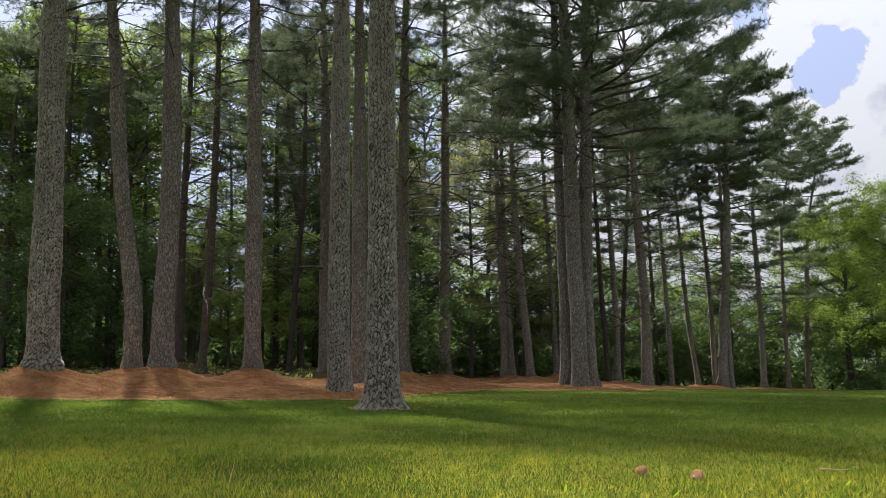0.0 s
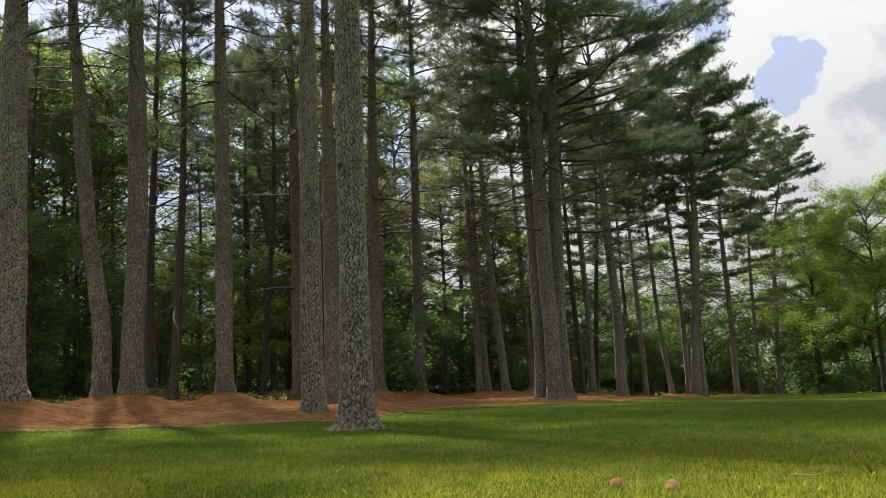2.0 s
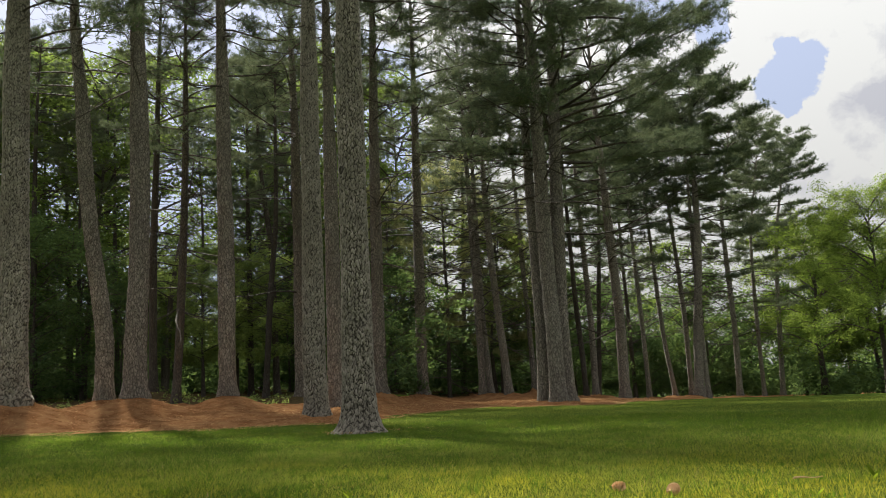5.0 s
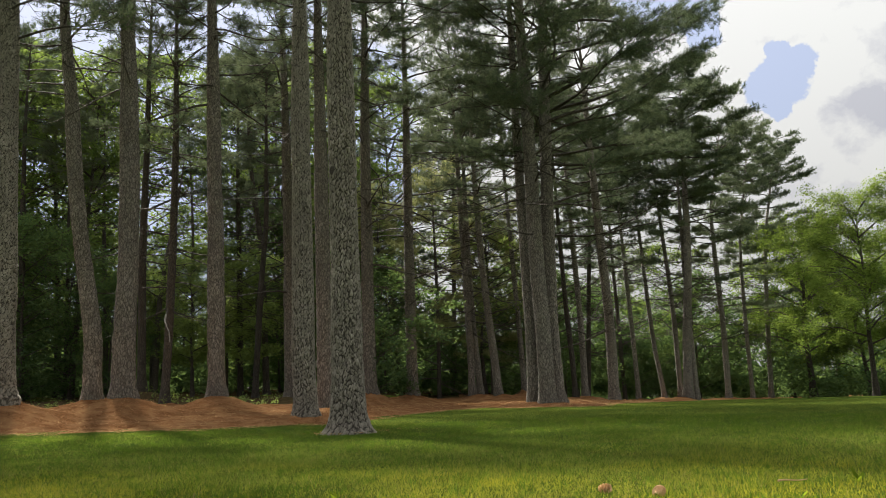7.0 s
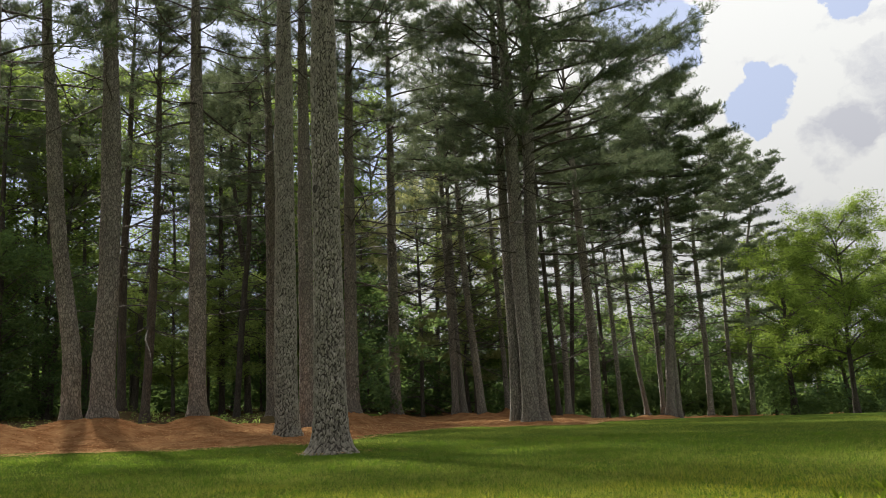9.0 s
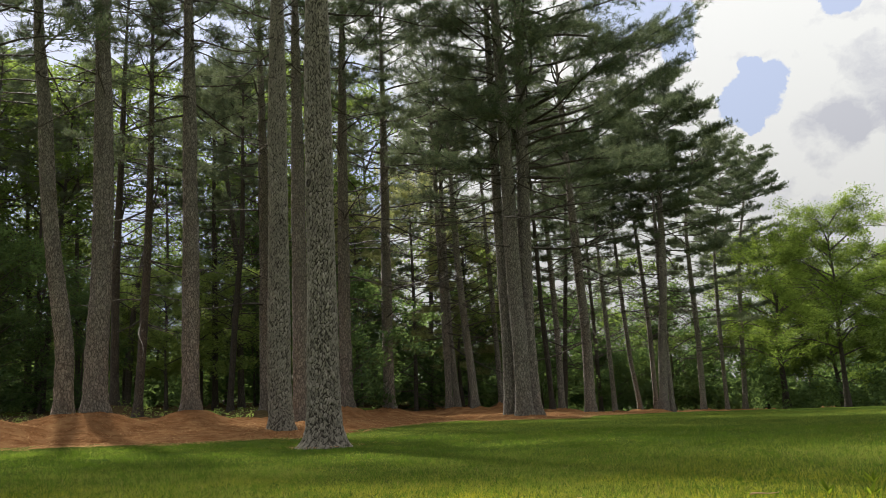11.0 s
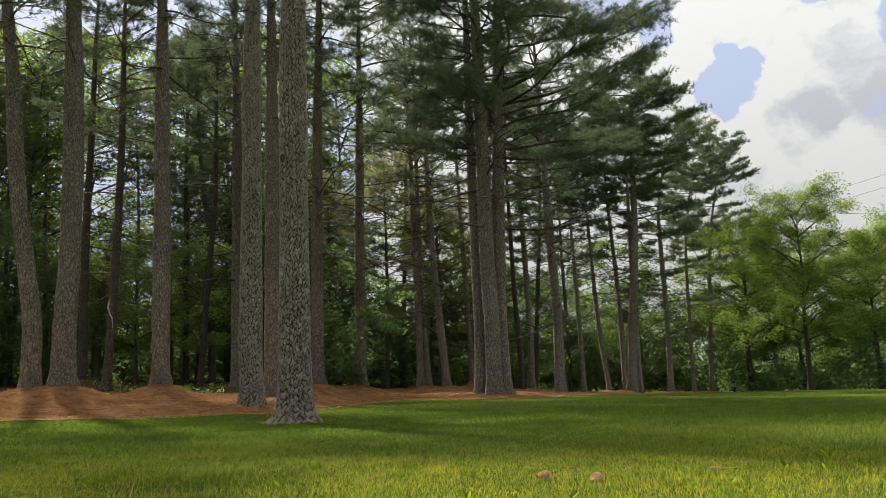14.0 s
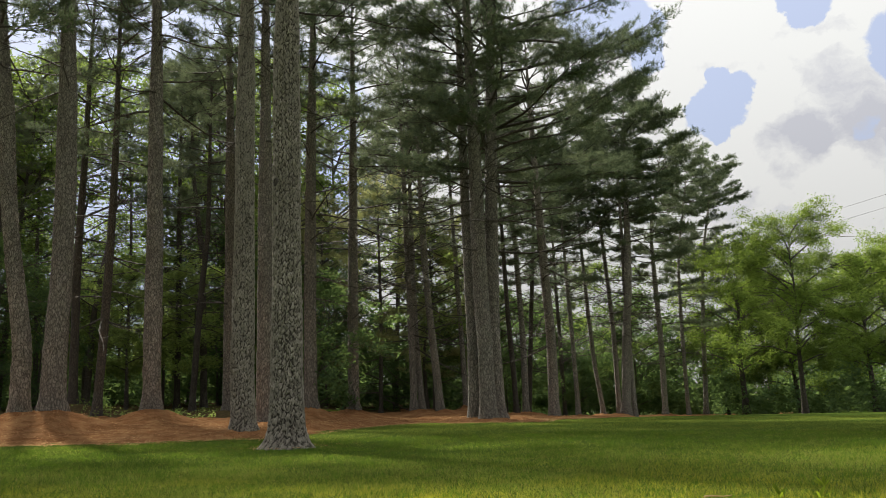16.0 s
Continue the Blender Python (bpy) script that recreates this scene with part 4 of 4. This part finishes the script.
# ---- grass ----
def grass(count, near, far, tall, wide, mat, seed, bend=0.5, thin_in=0.0, thin_out=0.0):
    """Upright bent blades over a fan of the lawn in front of the standpoint."""
    r = np.random.default_rng(seed)
    d = np.sqrt(r.uniform(near ** 2, far ** 2, count))
    a = r.uniform(radians(-33), radians(41), count)
    x, y = d * np.sin(a), d * np.cos(a)
    keep = (y < edge_y(x) + 0.25) & (rough_wave(x, y, 1.7, seed) + r.normal(size=count) * 0.35 > -0.5)
    if thin_in:      # thins out towards its edges, so that no seam shows
        keep &= r.uniform(0, 1, count) < np.clip((d - near) / thin_in, 0, 1)
    if thin_out:
        keep &= r.uniform(0, 1, count) < np.clip((far - d) / thin_out, 0, 1)
    x, y, d = x[keep], y[keep], d[keep]
    n = len(x)
    z = lawn_z(x, y) + 0.03 * rough_wave(x, y, 1.1, 3) - 0.008
    h = tall * r.uniform(0.45, 1.25, n) * (1 + 0.35 * rough_wave(x, y, 2.3, 9))
    w = wide * r.uniform(0.6, 1.3, n)
    f = r.uniform(0, 6.283, n)
    lean = r.uniform(0.05, bend, n) * h
    g = r.uniform(0, 6.283, n)
    o = np.stack([x, y, z], -1)
    s = np.stack([np.cos(f), np.sin(f), 0 * f], -1) * w[:, None]
    l = np.stack([np.cos(g), np.sin(g), 0 * g], -1) * lean[:, None]
    up = np.array([0, 0, 1.0]) * h[:, None]
    v = np.stack([o - s, o + s, o + l + up], 1)
    return v.reshape(-1, 3), np.arange(n * 3).reshape(-1, 3)


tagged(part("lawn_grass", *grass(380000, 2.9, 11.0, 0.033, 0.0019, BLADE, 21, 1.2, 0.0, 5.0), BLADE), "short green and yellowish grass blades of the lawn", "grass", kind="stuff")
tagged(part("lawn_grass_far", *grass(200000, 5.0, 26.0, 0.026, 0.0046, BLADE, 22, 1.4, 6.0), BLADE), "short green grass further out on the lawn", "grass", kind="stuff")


def clumps(count, near, far, seed):
    """Darker, taller tufts of coarse grass and clover scattered over the lawn."""
    r = np.random.default_rng(seed)
    d, a = np.sqrt(r.uniform(near ** 2, far ** 2, count)), r.uniform(radians(-33), radians(41), count)
    x, y = d * np.sin(a), d * np.cos(a)
    keep = y < edge_y(x) - 0.2
    x, y = np.repeat(x[keep], 16), np.repeat(y[keep], 16)
    n = len(x)
    spread = np.repeat(r.uniform(0.02, 0.09, n // 16), 16)
    x, y = x + r.normal(size=n) * spread, y + r.normal(size=n) * spread
    z = lawn_z(x, y) + 0.03 * rough_wave(x, y, 1.1, 3) - 0.006
    h, f, g = r.uniform(0.025, 0.062, n), r.uniform(0, 6.283, n), r.uniform(0, 6.283, n)
    o = np.stack([x, y, z], -1)
    s = np.stack([np.cos(f), np.sin(f), 0 * f], -1) * r.uniform(0.002, 0.0055, n)[:, None]
    tip = o + np.stack([np.cos(g) * h * 0.6, np.sin(g) * h * 0.6, h], -1)
    return np.stack([o - s, o + s, tip], 1).reshape(-1, 3), np.arange(n * 3).reshape(-1, 3)


BLADE_DEEP = leafy("coarse_grass", (0.020, 0.048, 0.008), (0.070, 0.112, 0.018), 0.34, (0.20, 0.30, 0.02, 1), 1.5)
tagged(part("coarse_grass", *clumps(3600, 3.0, 15.0, 25), BLADE_DEEP), "tufts of darker coarse grass and clover in the lawn", "grass", kind="stuff")
tagged(part("dry_grass", *grass(9000, 2.9, 9.0, 0.04, 0.002, BLADE_DRY, 23, 1.4), BLADE_DRY), "dry straw-coloured blades among the grass", "dry grass", kind="stuff")


# ---- loose straw on the bed ----
def straw(count, seed):
    r = np.random.default_rng(seed)
    x = r.uniform(-13, 11, count)
    sy = r.uniform(0, 1, count) ** 1.5 * 6.5 - 0.5
    y = edge_y(x) + sy
    z = lawn_z(x, y) + np.maximum(bank_z(x, y), 0) + 0.085 * rough_wave(x, y, 3.0, 5) * step(0, 1, sy) + 0.035 * rough_wave(x, y, 11.0, 6) + 0.012
    a, L = r.uniform(0, 6.283, count), r.uniform(0.04, 0.11, count)
    o = np.stack([x, y, z], -1)
    d = np.stack([np.cos(a), np.sin(a), r.uniform(-0.15, 0.45, count)], -1) * L[:, None]
    w = np.stack([-np.sin(a), np.cos(a), 0 * a], -1) * r.uniform(0.003, 0.009, count)[:, None]
    return np.stack([o - w, o + w, o + d], 1).reshape(-1, 3), np.arange(count * 3).reshape(-1, 3)


STRAW_BITS = leafy("loose_straw", (0.10, 0.048, 0.020), (0.40, 0.25, 0.13), 0.1, (0.3, 0.18, 0.08, 1), 1.5)
tagged(part("loose_straw", *straw(42000, 81), STRAW_BITS), "loose dry pine needles and bark bits on the bed", "pine straw", kind="stuff")

# ---- small things in the grass ----
def on_lawn(x, y):
    return float(lawn_z(x, y) + 0.03 * rough_wave(np.array(x), np.array(y), 1.1, 3))


def pine_cone(x, y, length, turn):
    """An open cone lying in the grass: a core, and rows of scales that stand off it."""
    cone = new("pine_cone")
    cone.matrix_world = pose(x, y, on_lawn(x, y) + length * 0.34, 80, 0, turn)
    t = np.linspace(0, 1, 7)
    part("core", *tube(np.stack([0 * t, 0 * t, (t - 0.5) * length], -1), length * (0.05 + 0.13 * np.sin(math.pi * (0.1 + 0.85 * t))), 8), CONE, cone)
    for i in range(54):
        w = i / 54
        a, z = i * 2.39996, (w - 0.5) * length
        r0, r1 = length * 0.10, length * (0.20 + 0.20 * math.sin(math.pi * (0.12 + 0.80 * w)))
        d, sd = np.array([math.cos(a), math.sin(a), 0]), np.array([-math.sin(a), math.cos(a), 0])
        up = np.array([0, 0, length * 0.09])
        k = length * 0.085
        v = [d * r0 - sd * k * 0.5, d * r0 + sd * k * 0.5, d * r1 + sd * k + up, d * r1 - sd * k + up]
        v = np.array(v + [p + np.array([0, 0, length * 0.03]) for p in v]) + [0, 0, z]
        f = [[0, 1, 2], [0, 2, 3], [4, 6, 5], [4, 7, 6], [0, 4, 5], [0, 5, 1], [1, 5, 6], [1, 6, 2], [2, 6, 7], [2, 7, 3], [3, 7, 4], [3, 4, 0]]
        part("scale", v, f, CONE, cone)
    return tagged(cone, "weathered brown open pine cone lying in the grass", "pine cone", "pine cones")


pine_cone(1.07, 4.44, 0.075, 30)
pine_cone(1.295, 4.20, 0.080, 140)


def twig(x, y, length, turn, thick=0.006, rise=0.0, label="pale straight dead twig lying in the grass"):
    t = np.linspace(0, 1, 8)
    line = np.stack([(t - 0.5) * length, 0.02 * length * np.sin(t * 5), 0.042 + rise * t + 0.003 * np.sin(t * 7)], -1)
    v, f = tube(line, thick * (1 - 0.6 * t), 6)
    ob = part("twig", v, f, TWIG)
    ob.matrix_world = pose(x, y, on_lawn(x, y), 0, 0, turn)
    return tagged(ob, label, "twig", "fallen twigs")


twig(2.10, 4.40, 0.17, 4, 0.0065)
twig(-1.02, 3.95, 0.05, 80, 0.003, 0.10, "thin dry stalk standing up from the grass")


def weed(x, y, leaves, length, seed):
    """A rosette of broad upright leaves."""
    r = np.random.default_rng(seed)
    plant = new("lawn_weed")
    plant.matrix_world = pose(x, y, on_lawn(x, y))
    for i in range(leaves):
        a, tilt, L = r.uniform(0, 6.28), r.uniform(0.25, 0.9), length * r.uniform(0.6, 1.1)
        d, sd = np.array([math.cos(a) * math.sin(tilt), math.sin(a) * math.sin(tilt), math.cos(tilt)]), np.array([-math.sin(a), math.cos(a), 0])
        t = np.linspace(0, 1, 6)
        w = L * 0.13 * np.sin(math.pi * np.clip(0.08 + 0.92 * t, 0, 1)) + 0.001
        mid = d * (t * L)[:, None] + np.array([math.cos(a), math.sin(a), -0.3]) * (0.25 * L * t ** 2)[:, None]
        v = np.concatenate([mid - sd * w[:, None], mid + np.array([0, 0, -1.0]) * (w * 0.35)[:, None], mid + sd * w[:, None]])
        f = []
        for k in range(5):
            for c in (0, 6):
                f += [[c + k, c + k + 1, c + k + 7], [c + k, c + k + 7, c + k + 6]]
        part("leaf", v, f, WEED_LEAF, plant)
    return tagged(plant, "broad-leaved light green weed growing in the lawn", "weed", "weeds in the lawn")


for i, (x, y, n, L) in enumerate([(2.55, 4.55, 7, 0.09), (2.72, 4.42, 5, 0.08), (0.55, 3.75, 6, 0.055), (-0.4, 4.6, 5, 0.07), (3.1, 5.0, 6, 0.09), (1.0, 3.6, 6, 0.055), (1.9, 3.9, 5, 0.06), (-1.6, 5.2, 5, 0.07)]):
    weed(x, y, n, L, 700 + i)


# ---- cables behind the far trees ----
def cable(a, b, sag):
    t = np.linspace(0, 1, 25)
    line = np.outer(1 - t, a) + np.outer(t, b)
    line[:, 2] -= sag * 4 * t * (1 - t)
    ob = part("overhead_cable", *tube(line, np.full(25, 0.013), 5), CABLE)
    return tagged(ob, "thin dark overhead cable strung across the sky", "cable", "overhead cables")


def utility_pole(x, y, top):
    z0 = float(ground_z(x, y))
    pole = new("utility_pole")
    pole.location = (x, y, z0)
    h = top - z0 + 0.35
    part("pole", *tube([(0, 0, -0.4), (0, 0, h * 0.5), (0, 0, h)], [0.15, 0.13, 0.10], 10), BARK_SHADED, pole, smooth=True)
    for dz in (0.35, 1.15):
        part("insulator", *tube([(-0.22, 0, h - dz), (0.0, 0, h - dz), (0.22, 0, h - dz)], [0.05, 0.06, 0.05], 8), CABLE, pole)
    return tagged(pole, "weathered dark wooden utility pole behind the trees", "utility pole", "utility poles")


for x, y in ((28.7, 71.6), (39.3, 30.7)):
    utility_pole(x, y, 14.1)
cable((28.7, 71.6, 14.1), (39.3, 30.7, 14.1), 0.15)
cable((28.7, 71.6, 13.3), (39.3, 30.7, 13.3), 0.2)


# ---- bits of bark and straw round the front pine ----
r_bits = np.random.default_rng(91)
bit_a, bit_d = r_bits.uniform(0, 6.283, 150), 0.30 + np.abs(r_bits.normal(size=150)) * 0.20
bit_x, bit_y = -0.97 + bit_d * np.cos(bit_a) * 1.3, 13.0 + bit_d * np.sin(bit_a)
bit_o = np.stack([bit_x, bit_y, lawn_z(bit_x, bit_y) + 0.03 * rough_wave(bit_x, bit_y, 1.1, 3) + 0.03], -1)
bit_v, bit_f = scatter([(np.array([[-0.5, -0.15, 0], [0.5, -0.12, 0.05], [0.45, 0.15, 0.08], [-0.4, 0.18, 0]]), np.array([[0, 1, 2], [0, 2, 3]]))],
                       bit_o, np.tile([0, 0, 1.0], (150, 1)) + r_bits.normal(size=(150, 3)) * 0.3, r_bits.uniform(0.02, 0.05, 150))
tagged(part("bark_litter", bit_v, bit_f, STRAW_BITS), "fallen bark flakes and straw round the tree foot", "bark litter", kind="stuff")
